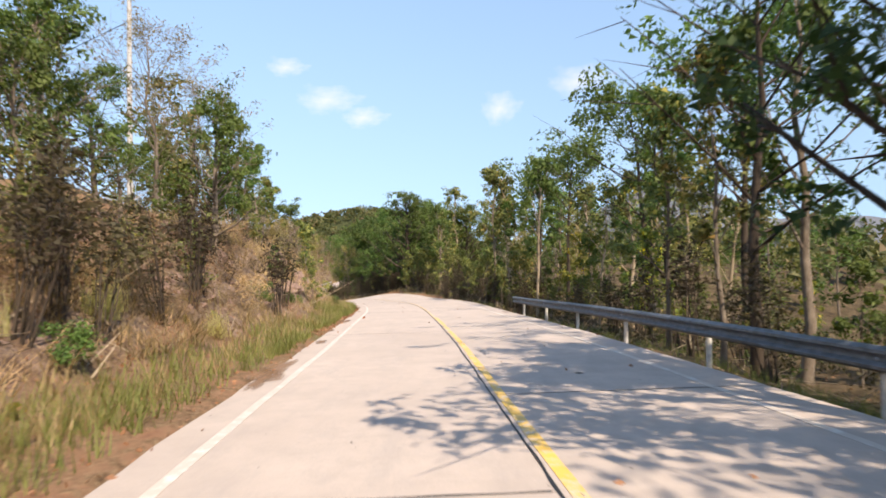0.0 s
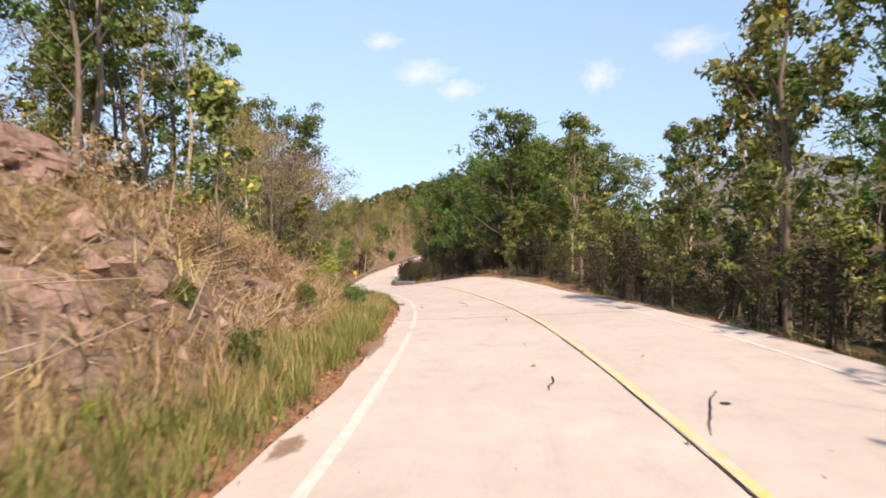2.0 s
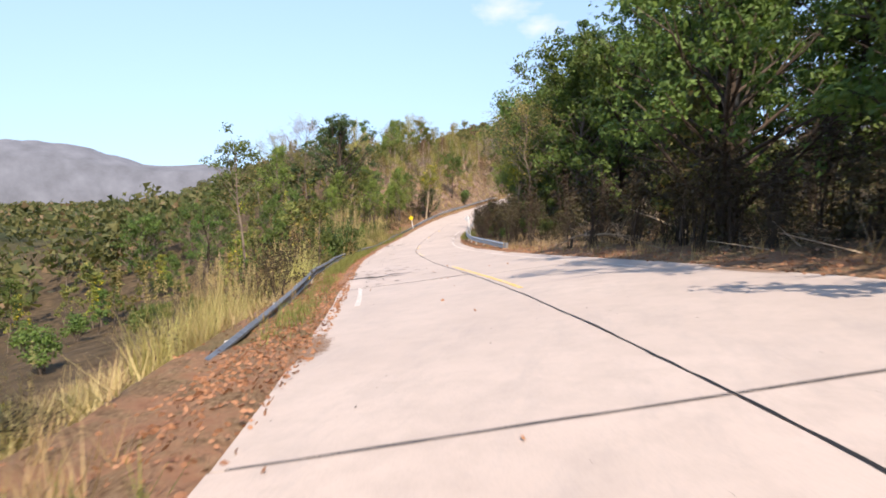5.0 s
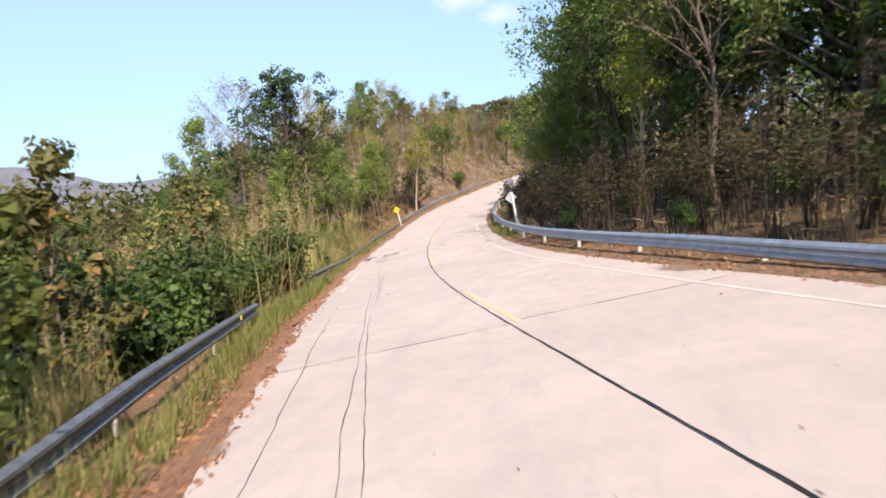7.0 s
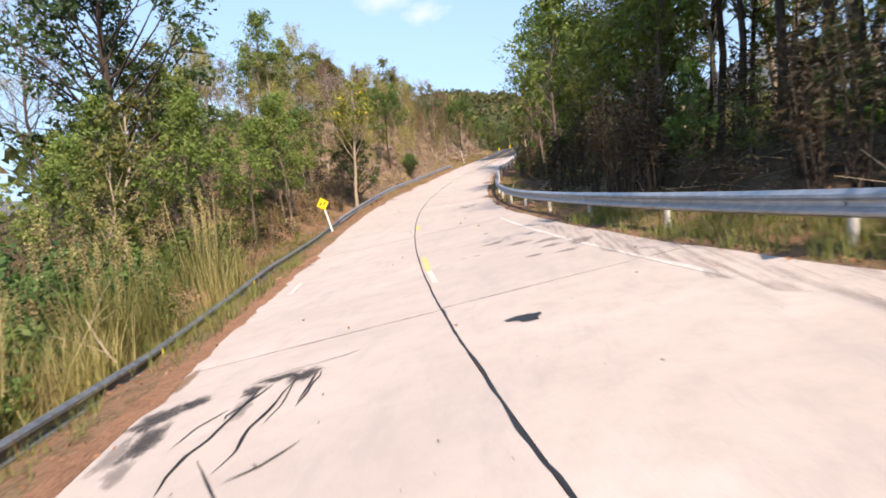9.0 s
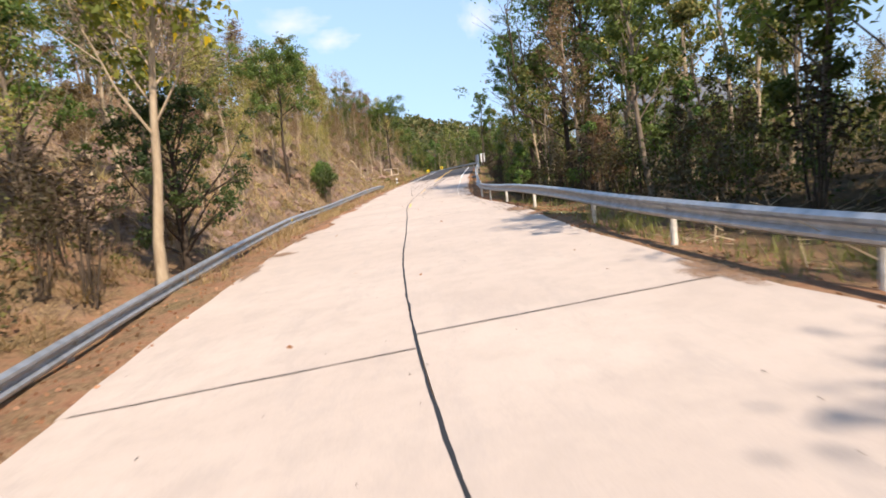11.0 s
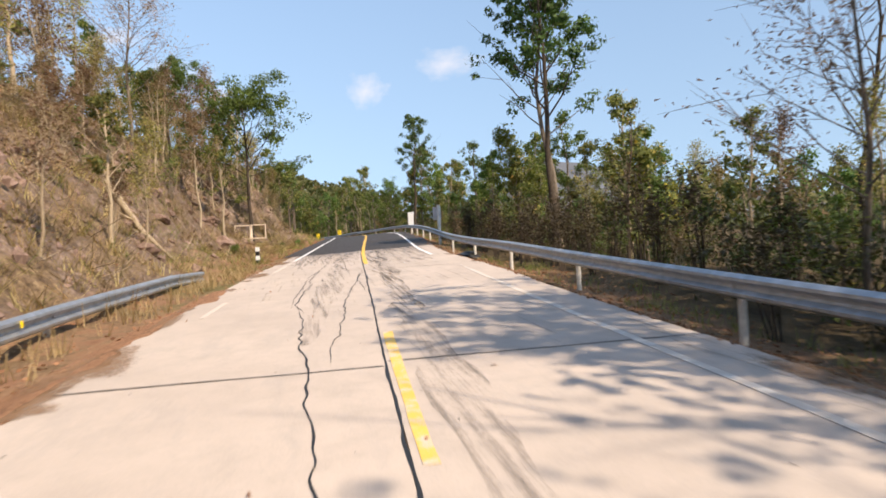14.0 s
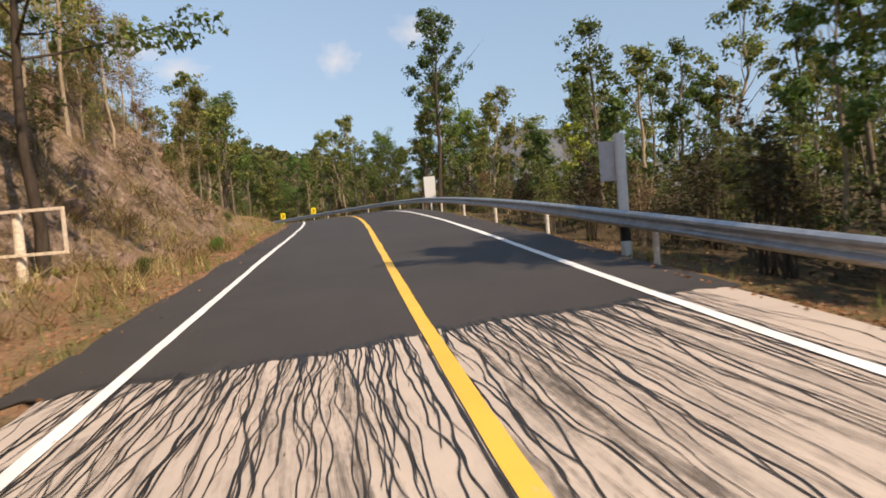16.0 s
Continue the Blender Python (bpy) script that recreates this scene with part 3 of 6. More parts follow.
line_paint("yellow_line", [(73, 81.8)], 0.19, 0.10, YELLOW, "worn yellow centre line")
line_paint("yellow_line", [(93.4, 97.6)], 0.14, 0.09, YELLOW_FAINT, "faded yellow centre line")
line_paint("yellow_line", [(24, 58)], 0.075, 0.10, YELLOW_FAINT, "faded yellow centre line")
line_paint("yellow_line", [(-16, 24), (106.2, 107.8), (109.2, 110.3), (120.9, 123.2), (131, 133), (164.8, 169.2), (180, 184.5)], 0.12, 0.115, YELLOW, "worn yellow centre line")
line_paint("yellow_line", [(197.7, 270)], 0.11, 0.15, YELLOW_NEW, "fresh yellow centre line", 0.016)
line_paint("white_line", [(119.25, 120.9)], 0.12, 0.11, WHITE, "worn white line")
line_paint("white_line", [(36, 39.5), (40.2, 46), (47, 61)], -2.9, 0.10, WHITE_FAINT, "faded white edge line")
line_paint("white_line", [(-16, 36), (73.5, 77.6), (103.0, 104.3), (106, 108.6), (122.2, 123.8)], -2.9, 0.11, WHITE, "worn white edge line")
line_paint("white_line", [(171, 174.5), (178.5, 181), (187, 189), (196.5, 202)], -2.86, 0.11, WHITE_FAINT, "faded white edge line")
line_paint("white_line", [(202.8, 270)], -2.83, 0.13, WHITE_NEW, "fresh white edge line", 0.016)
line_paint("white_line", [(-16, 62), (74, 112), (115, 129), (173, 176)], 2.9, 0.10, WHITE, "worn white edge line")
line_paint("white_line", [(177, 193.6)], 2.84, 0.11, WHITE, "worn white edge line", 0.006)
line_paint("white_line", [(200.4, 270)], 2.79, 0.13, WHITE_NEW, "fresh white edge line", 0.016)

# sealed and open cracks
CRACKS = [[(88, -2.95), (91.2, -2.85), (94.9, -2.8), (97, -2.75)], [(98, -1.95), (100.7, -1.75), (101.7, -1.79), (103.2, -1.78), (105.9, -1.91), (111, -2.14)], [(97.5, -1.85), (100.8, -1.68), (102.2, -1.72), (104.5, -1.70), (107.6, -1.72)], [(159, -0.88), (160, -0.88), (160.9, -0.87), (162, -0.86)], [(86, -2.25), (89.5, -2.25), (91.5, -2.14), (96, -2.0), (101, -1.95)], [(87, -2.1), (92, -2.02), (97, -1.9)],
          [(186.8, -1.16), (188.2, -1.4), (191, -1.34), (193, -1.45)], [(187.5, -1.45), (188.9, -1.54), (192.9, -1.5), (196.5, -1.35)],
          [(183, -0.55), (187.4, -0.5), (189.7, -0.4), (192.6, -0.2), (195, -0.1)], [(172.5, 0.95), (174, 0.72), (175.6, 0.47), (179, 0.02)],
          [(175.5, -0.02), (177.8, -0.3), (181.4, -0.69), (187.4, -1.29)],
          [(200.8, -1.32), (197.2, -1.35), (195.8, -1.42), (194.7, -1.5), (193, -1.55)], [(204.3, -0.83), (199, -0.63), (196.1, -0.55), (194.4, -0.47), (193, -0.38)],
          [(202.3, 0.03), (198.8, 0.42), (196.2, 0.61), (194.8, 0.87), (193.8, 1.0), (192.9, 1.15)], [(202.6, -2.44), (200.4, -2.54), (198.5, -2.56)], [(203.3, -2.18), (200, -2.12), (198.5, -2.16), (196.7, -2.14)], [(199.1, -0.84), (197.3, -0.9), (195.5, -0.85)],
          [(194.4, -0.06), (193.5, -0.02), (192.9, 0.02), (191.8, 0.1)], [(194.2, -0.1), (193.2, -0.17), (192, -0.2), (189.5, -0.12)]]
for i, c in enumerate(CRACKS):
    ribbon("sealed_crack", c, 0.020 if i > 5 else 0.008, TAR, 0.006, 0.06 if i > 5 else 0.018, 0.1, 50 + i * 6, True, parent=road, world=True)


# tar drips where the asphalt ends, tyre trails, painted edge shade, oil stains and loose lumps
def blot(name, y, u, ry, ru, material, seed, lift=0.006):
    """An uneven patch on the road that thins out towards its rim."""
    y = station(y, u)
    n = 16
    a = np.linspace(0, 2 * math.pi, n, endpoint=False)
    r = 1 + 0.45 * wave(np.cos(a) * 2, np.sin(a) * 2, 0.9, seed) + 0.2 * wave(np.cos(a) * 5, np.sin(a) * 5, 0.9, seed + 3)
    rings = [spot(y + np.sin(a) * ry * r * k, u + np.cos(a) * ru * r * k, lift) for k in (1.25, 0.7, 0.3)]
    faces = [(k * n + i, k * n + (i + 1) % n, (k + 1) * n + (i + 1) % n, (k + 1) * n + i) for k in range(2) for i in range(n)] + [tuple(2 * n + i for i in range(n))]
    me = mesh_from(name, np.concatenate(rings), faces, material)
    me.attributes.new("thick", "FLOAT", "POINT").data.foreach_set("value", np.repeat([0.0, 0.75, 1.0], n).astype(np.float32))
    return put(name, me, road)


def drips(name, count, u0, u1, seed, long, wide):
    """Streaks of tar that run back from the edge of the asphalt, joined into one mesh."""
    r = np.random.default_rng(seed)
    verts, faces = [], []
    for k in range(count):
        u = u0 + (u1 - u0) * (k + r.uniform(0.1, 0.9)) / count
        ln = r.gamma(long, 1.0) + 0.4
        n = max(4, int(ln / 0.06))
        t = np.linspace(0, 1, n)
        y = float(asphalt_lip(u)) + 0.15 - t * ln
        uu = u + 0.10 * wave(y, y * 0 + k, 1.3, seed) + 0.022 * wave(y, y * 0 + k * 3.7, 0.24, seed + 1) + 0.035 * wave(y, y * 0 + k * 5.1, 0.55, seed + 3) + 0.05 * t * u
        w = wide * r.uniform(0.5, 1.4) * (1 + 0.5 * wave(y, y * 0 + k, 0.13, seed + 2)) * (0.25 + 0.75 * np.sqrt(np.clip(1 - t, 0.0, 1)))
        start = len(verts)
        verts += [p for pair in zip(spot(y, uu - w, 0.007).tolist(), spot(y, uu + w, 0.007).tolist()) for p in pair]
        faces += [(start + 2 * i, start + 2 * i + 1, start + 2 * i + 3, start + 2 * i + 2) for i in range(n - 1)]
    return put(name, mesh_from(name, verts, faces, TAR), road, kind="stuff")


drips("tar_drip", 78, -3.1, -0.1, 4, 3.2, 0.0085)
drips("tar_drip", 60, 0.05, 3.0, 9, 3.0, 0.0075)
drips("tar_drip", 150, -3.4, 3.3, 14, 1.0, 0.006)


def film_material(name, col, dense):
    """A thin patchy film: soot and rubber on the concrete, open between."""
    s = Shade(name)
    n = s.noise(3.2, 6, 0.7, (3.4, 0.13, 1.0))
    g = s.noise(26, 3, 0.6)
    a = s.ramp(s.math("ADD", s.math("MULTIPLY", n, 0.75), s.math("MULTIPLY", g, 0.25)), [(0.62 - dense * 0.3, (0, 0, 0)), (0.80 - dense * 0.2, (0.6, 0.6, 0.6))])
    s.color(col)
    s.set(0.8, spec=0.2)
    s.link(a, s.bsdf.inputs["Alpha"])
    return s.mat


FILM = film_material("rubber_film", (0.07, 0.062, 0.058), 0.52)
GRIME_SHADE = film_material("grime_and_edge_shade", (0.15, 0.13, 0.115), 0.48)
def smudge_material(name, col, most):
    """A soft mottled film that thins out in specks towards its rim."""
    s = Shade(name)
    thick = s.t.nodes.new("ShaderNodeAttribute")
    thick.attribute_name = "thick"
    n = s.math("ADD", s.math("MULTIPLY", s.noise(11.0, 7, 0.78), 0.6), s.math("MULTIPLY", s.noise(42, 4, 0.7), 0.4))
    a = s.ramp(s.math("ADD", n, s.math("MULTIPLY", s.math("SUBTRACT", thick.outputs["Fac"], 0.55), 0.42)), [(0.46, (0, 0, 0)), (0.66, (most, most, most))])
    s.color(col)
    s.set(0.8, spec=0.2)
    s.link(a, s.bsdf.inputs["Alpha"])
    return s.mat


SMUDGE_SHADE = smudge_material("grey_smudge", (0.15, 0.13, 0.12), 0.42)
OIL = smudge_material("oil_film", (0.05, 0.046, 0.045), 0.78)
FILM_THIN = film_material("thin_rubber_film", (0.13, 0.115, 0.105), 0.2)
# the last two strips paint shade along the right edge, mixed with grime
for i, (a, b, u0, u1, w, m) in enumerate(((176, 207.3, 0.5, 0.75, 0.55, FILM), (180, 207.3, 2.0, 2.1, 0.5, FILM_THIN), (184, 207.3, -0.9, -0.8, 0.5, FILM), (186, 207.3, -2.2, -2.2, 0.5, FILM_THIN), (199, 208, -1.6, -1.6, 2.6, GRIME_SHADE), (197, 208, 1.5, 1.5, 2.8, GRIME_SHADE), (186, 207.6, 0, 0, 6.0, FILM_THIN), (190, 207.5, 0.5, 0.6, 0.7, FILM), (150, 184, 3.3, 3.3, 0.7, GRIME_SHADE), (108, 124, 3.25, 3.25, 0.8, GRIME_SHADE))):
    ribbon("tyre_trail", [(a, u0), (b, u1)], w, m, 0.0085 + 0.0006 * i, 0.03, 0.5, 200 + i * 5, True, parent=road)
ribbon("joint_sealant", [(77.62, 0.04), (77.54, -0.18), (77.55, -0.47), (77.49, -0.78), (77.42, -1.16), (77.37, -1.53), (77.45, -3.3)], 0.036, TAR, 0.0055, 0.02, 0.08, 905, parent=road)
for i, c in enumerate(([(46.1, -1.25), (45.6, -0.33), (44.25, 0.27), (44.0, 0.59), (43.6, 1.12), (43.3, 1.9)], [(46.3, -1.35), (45.75, -0.75), (45.2, -0.3), (44.6, 0.0), (43.7, 0.2)], [(46.0, -1.1), (45.9, -0.6), (45.4, -0.1), (44.9, 0.05)], [(42.6, 0.75), (43.1, 0.5), (43.7, 0.25)])):
    ribbon("skid_mark", c, 0.012, SOOT, 0.0075, 0.02, 0.1, 930 + i * 4, True, parent=road)
for i, (y, u, ry, ru) in enumerate(((46.6, -1.2, 0.25, 0.18), (44.5, -3.05, 0.06, 0.2), (45.15, -1.2, 0.05, 0.09), (43.45, -1.3, 0.06, 0.2), (44.6, 2.6, 0.35, 0.4), (43.4, 2.9, 0.4, 0.25))):
    blot("grey_smudge", y - u * float(curve_at(ROAD_TABLE[0], y)[1]), u, ry, ru, SMUDGE_SHADE, 960 + i, 0.0085)
# long damp stains with runs
for i, (y, u, ry, ru, m) in enumerate(((81.42, -2.92, 0.34, 0.5, OIL), (81.18, -3.2, 0.16, 0.22, SMUDGE_SHADE), (80.29, -2.52, 0.20, 0.20, SMUDGE_SHADE), (81.44, -1.82, 0.20, 0.28, OIL), (80.71, -1.72, 0.16, 0.26, OIL), (80.97, -2.35, 0.3, 0.4, OIL), (81.39, -1.4, 0.12, 0.22, OIL), (81.2, -2.62, 0.2, 0.16, OIL),
                                       (115.3, -3.1, 0.36, 0.26, OIL), (115.5, -2.8, 0.2, 0.22, OIL), (114.5, -3.2, 0.45, 0.16, SMUDGE_SHADE), (114.0, -2.98, 0.3, 0.14, SMUDGE_SHADE), (115.66, -1.94, 0.16, 0.26, OIL), (115.5, -1.66, 0.24, 0.2, OIL), (115.4, -2.2, 0.2, 0.16, OIL), (114.9, -2.2, 0.4, 0.14, SMUDGE_SHADE), (114.6, -3.0, 0.5, 0.16, OIL))):
    blot("oil_stain", y - u * float(curve_at(ROAD_TABLE[0], y)[1]), u, ry, ru, m, 31 + i, 0.006 + 0.0005 * (i % 3))
RUNS = [[(80.94, 0.0), (81.09, -0.54), (81.11, -0.97), (80.94, -1.41), (80.49, -1.97)], [(80.43, -2.04), (80.9, -2.6), (81.01, -2.95)],
        [(83.96, -2.73), (82.67, -2.75), (81.63, -2.61), (80.98, -2.58)], [(83.51, -3.21), (82.75, -3.14), (81.85, -2.96)], [(83.71, -2.44), (82.92, -2.44), (82.39, -2.33)], [(84.54, -1.9), (83.23, -1.85), (82.19, -1.77)], [(83.22, -3.45), (82.67, -3.33), (82.25, -3.29)], [(80.02, -2.25), (79.62, -2.23), (79.25, -2.18), (79.28, -2.08)]]
RUNS += [[(115.96, -1.06), (115.9, -1.25), (115.86, -1.51), (115.85, -1.83), (115.8, -2.13), (115.64, -2.29)], [(115.45, -1.95), (115.06, -2.11), (114.79, -2.27), (114.65, -2.26)], [(115.5, -1.69), (115.0, -1.83), (114.6, -1.92), (114.28, -2.01), (113.82, -2.0), (113.5, -2.1)],
         [(115.5, -1.73), (114.64, -1.77), (114.28, -1.84)], [(115.5, -1.5), (114.67, -1.62)], [(115.5, -2.15), (114.71, -2.25), (114.25, -2.33), (113.99, -2.44), (113.65, -2.5), (113.38, -2.49)], [(114.96, -2.31), (114.64, -2.54), (114.25, -2.66)], [(115.5, -1.5), (114.8, -1.58), (114.55, -1.62)]]
for i, c in enumerate(RUNS):
    ribbon("oil_run", c, (0.022, 0.030, 0.016)[i % 3], TAR, 0.009, 0.035, 0.06, 120 + i * 4, True, parent=road)
for i, c in enumerate(([(37.1, -1.65), (37.1, -1.5), (36.9, -1.35)], [(49.72, -1.28), (49.44, -1.23)], [(49.8, -2.17), (49.3, -2.17)], [(48.34, -2.07), (47.7, -1.97)])):
    ribbon("oil_run", c, 0.012, TAR, 0.009, 0.02, 0.06, 220 + i * 4, True, parent=road, world=True)
for i, (y, u) in enumerate(((79.53, -2.41), (79.5, -2.71), (78.73, -1.88), (78.56, -1.87), (78.23, -2.74), (78.27, -2.44), (77.87, -2.44), (77.86, -2.74), (79.73, -0.97), (79.79, -0.67), (77.2, -1.02), (85.34, -2.81), (85.38, -2.43), (84.64, -1.21), (85.33, -1.93))):
    blot("tar_speck", y - u * float(curve_at(ROAD_TABLE[0], y)[1]), u, 0.05, 0.06, TAR if i % 2 else OIL, 400 + i, 0.008)
for i, (y, u, r) in enumerate(((115.7, 0.77, 0.13), (125.5, 1.9, 0.05), (134, 1.6, 0.04), (160.3, 0.9, 0.026), (163, 0.4, 0.02), (158.6, 2.2, 0.025), (24, 1.0, 0.06), (9.5, 1.5, 0.05), (33, 0.8, 0.04))):
    blot("tar_lump", y, u, r, r * 1.2, TAR, 300 + i, 0.008)


# blots at y 119 to 123 paint a streak of tree shade; the rest are smudges
for i, (y, u, ry, ru) in enumerate(((85.2, -2.92, 0.22, 0.14), (85.5, -2.0, 0.14, 0.08), (84.4, -1.25, 0.16, 0.16), (84.3, -2.0, 0.10, 0.16), (84.7, -2.6, 0.16, 0.10), (83.4, -1.42, 0.2, 0.22), (83.5, -1.96, 0.25, 0.12), (83.9, -2.3, 0.10, 0.10),
                                    (82.9, -2.6, 0.2, 0.2), (84.0, -0.85, 0.08, 0.12), (82.4, -1.0, 0.15, 0.2), (81.6, -1.9, 0.25, 0.3), (86.4, -1.5, 0.1, 0.2), (80.9, -2.6, 0.3, 0.25), (112.6, -2.3, 0.3, 0.2), (48.5, -1.2, 0.35, 0.05), (48.0, -1.14, 0.4, 0.08), (47.6, -1.08, 0.25, 0.07),
                                    (122.6, 1.7, 0.25, 0.3), (121.7, 2.15, 0.3, 0.35), (121.2, 2.6, 0.35, 0.3), (120.3, 2.5, 0.25, 0.25), (120.0, 3.0, 0.4, 0.3), (119.6, 2.0, 0.15, 0.2), (119.3, 2.5, 0.15, 0.3), (121.3, 1.16, 0.08, 0.1), (121.3, 0.9, 0.05, 0.08))):
    blot("grey_smudge", y - u * float(curve_at(ROAD_TABLE[0], y)[1]), u, ry, ru, SMUDGE_SHADE, 700 + i, 0.0075)
for i, c in enumerate(([(85.1, -1.15), (85.0, -0.9), (84.92, -0.58), (84.77, -0.06)], [(33.6, -0.9), (34.0, -0.82), (34.4, -0.78)], [(31.8, 0.25), (32.6, 0.5), (33.5, 0.98)], [(113.7, -1.5), (113.4, -1.75), (113.3, -2.0)], [(113.8, -2.3), (113.0, -2.0), (111.8, -2.1)])):
    ribbon("oil_run", c, 0.022, TAR, 0.009, 0.05, 0.08, 820 + i * 4, True, parent=road)


def soil_drift(y0, y1, inner, seed):
    """Red soil and litter washed over the edge of the slabs: a low bank with a ragged inner edge."""
    ys = np.arange(y0, y1, 0.12)
    fade = np.clip(np.minimum(ys - y0, y1 - ys) / 1.2, 0, 1)
    edge = inner + 0.22 * wave(ys, ys * 0, 1.9, seed) + 0.10 * wave(ys, ys * 0, 0.5, seed + 1) + 0.05 * wave(ys, ys * 0, 0.2, seed + 2)
    edge = np.maximum(edge * fade - 3.5 * (1 - fade), -3.39)
    bumpy = 0.006 * wave(ys, ys * 0, 0.15, seed + 3)
    cols = [spot(ys, edge, 0.003), spot(ys, (edge - 3.4) / 2, 0.014 + bumpy), spot(ys, -3.40 + 0 * ys, 0.012 + bumpy), ground_point(ys, -3.55 + 0 * ys, 0.03), ground_point(ys, -3.95 + 0 * ys, -0.03)]
    m = len(cols)
    v = np.stack(cols, 1).reshape(-1, 3)
    f = [(i * m + k + 1, i * m + k, (i + 1) * m + k, (i + 1) * m + k + 1) for i in range(len(ys) - 1) for k in range(m - 1)]
    put("soil_drift", mesh_from("soil_drift", v, f, RED_SOIL, True), None, "red soil and litter washed over the road's edge", "soil", "soil drifts")


for i, (a, b, w) in enumerate(((80, 97.5, -3.34), (98, 108, -3.36), (156, 163.2, -3.0), (162.9, 165.2, -2.9), (165.4, 171.5, -3.15), (171, 192, -3.36), (110, 130, -3.34))):
    soil_drift(a, b, w, 40 + i * 3)

SOIL_FILM = smudge_material("soil_film", (0.26, 0.155, 0.09), 0.7)
for i in range(64):
    side = -1 if i % 5 else 1
    y = rnd.uniform(-6, 206) if i % 3 else rnd.uniform(150, 196)
    u = side * (3.35 if side < 0 else 3.5) + rnd.uniform(-0.12, 0.12)
    blot("soil_spill", y, u, rnd.uniform(0.3, 1.3), rnd.uniform(0.08, 0.32 if y < 150 else 0.5), SOIL_FILM, 500 + i, 0.0095 + 0.0004 * (i % 5))


def specks():
    """Small chips, seeds and tar specks strewn over the lanes."""
    r = np.random.default_rng(21)
    n = 900
    y, u = r.uniform(-5, 207, n), r.normal(0, 2.0, n).clip(-3.3, 3.4)
    s = r.uniform(0.004, 0.013, n)
    a = r.uniform(0, 6.28, n)
    c = np.stack([spot(y + s * np.sin(a + k * 1.57) * 1.6, u + s * np.cos(a + k * 1.57), 0.008) for k in range(4)], 1)
    put("road_grit", quads_mesh("road_grit", c, TAR), label="scattered dark grit and tar specks on the concrete", category="grit", kind="stuff")


specks()


# ---- guard rails ----
W_SHAPE = [(0.00, 0.155), (0.018, 0.150), (0.080, 0.112), (0.085, 0.075), (0.020, 0.030), (0.012, 0.0), (0.020, -0.030), (0.085, -0.075), (0.080, -0.112), (0.018, -0.150), (0.0, -0.155)]


def beam_mesh(a, b, u, top, toward, step=0.6, steel=STEEL):
    """A corrugated steel beam; toward: the side that its waves face; top: height of its upper edge over the road's plane at y."""
    n = max(2, int((b - a) / step) + 1)
    ys = np.linspace(a, b, n)
    rows = []
    for out, up in W_SHAPE:
        rows.append(spot(ys, u + toward * out, 0) + np.stack([0 * ys, 0 * ys, np.interp(ys, *top) - 0.155 + up], 1))
    front = np.stack(rows, 1)
    m = len(W_SHAPE)
    v = np.concatenate([front.reshape(-1, 3), (front - np.array([toward * 0.004, 0, 0])).reshape(-1, 3)])
    c = n * m
    f = []
    for i in range(n - 1):
        for k in range(m - 1):
            q = (i * m + k, i * m + k + 1, (i + 1) * m + k + 1, (i + 1) * m + k)
            f.append(q)
            f.append(tuple(x + c for x in q[::-1]))
        for k in (0, m - 1):
            f.append((i * m + k, (i + 1) * m + k, (i + 1) * m + k + c, i * m + k + c))
    return mesh_from("beam", v, f, steel, False)


def rail_post():
    bm = bmesh.new()
    rod(bm, (0, 0, -0.6), (0, 0, 0.66), 0.052, 0.052, 12)
    return bm


def guard_rail(spans, u, top, toward, posts, label, lens=(), steel=STEEL):
    rail = tagged(new("guard_rail"), label, "guard rail")
    for a, b in spans:
        beam = put("beam", beam_mesh(a, b, u, top, toward, 0.6, steel), rail)
    base = None
    for y in posts:
        p = spot(y, u - toward * 0.08)
        h = float(np.interp(y, *top))
        if base is None:
            base = part("post", rail_post(), POST, rail, "weathered white post")
            ob = base
        else:
            ob = put("post", base.data, rail)
        ob.location = (p[0], p[1], p[2] + h - 0.72)
        bolt = bmesh.new()
        q = spot(y, u + toward * 0.03)
        bmesh.ops.create_uvsphere(bolt, u_segments=8, v_segments=5, radius=0.022, matrix=Matrix.Translation((q[0], q[1], q[2] + h - 0.155)))
        part("bolt", bolt, STEEL, ob).location = -ob.location
    for y in lens:
        bm = bmesh.new()
        q = spot(y, u + toward * 0.10)
        box(bm, (0.03, 0.02, 0.10), (q[0], q[1], q[2] + float(np.interp(y, *top)) - 0.1), bevel=0.006)
        part("reflector", bm, SIGN_YELLOW, beam, "yellow reflector")
    return rail


# darker steel here paints in the tree shade that lies over this rail
guard_rail([(-16, 29.9)], 4.35, ([-20, 30], [0.62, 0.60]), -1, np.arange(-14, 28.5, 4.2), "long weathered guard rail on white posts, steel darkened for tree shade", (), DULL_STEEL)
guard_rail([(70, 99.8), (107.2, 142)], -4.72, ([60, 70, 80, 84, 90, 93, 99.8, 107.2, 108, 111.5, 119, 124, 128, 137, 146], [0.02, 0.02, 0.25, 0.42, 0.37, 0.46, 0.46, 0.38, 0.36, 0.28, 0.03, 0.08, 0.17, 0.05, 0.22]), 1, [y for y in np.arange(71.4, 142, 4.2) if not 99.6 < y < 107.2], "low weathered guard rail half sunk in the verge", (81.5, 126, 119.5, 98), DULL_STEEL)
guard_rail([(142.004, 195)], -4.72, ([140, 160, 186, 192, 196], [0.16, 0.46, 0.48, 0.42, 0.24]), 1, np.arange(144, 195, 4.2), "galvanised guard rail on short posts with yellow reflectors", (160, 168, 176.4, 185))
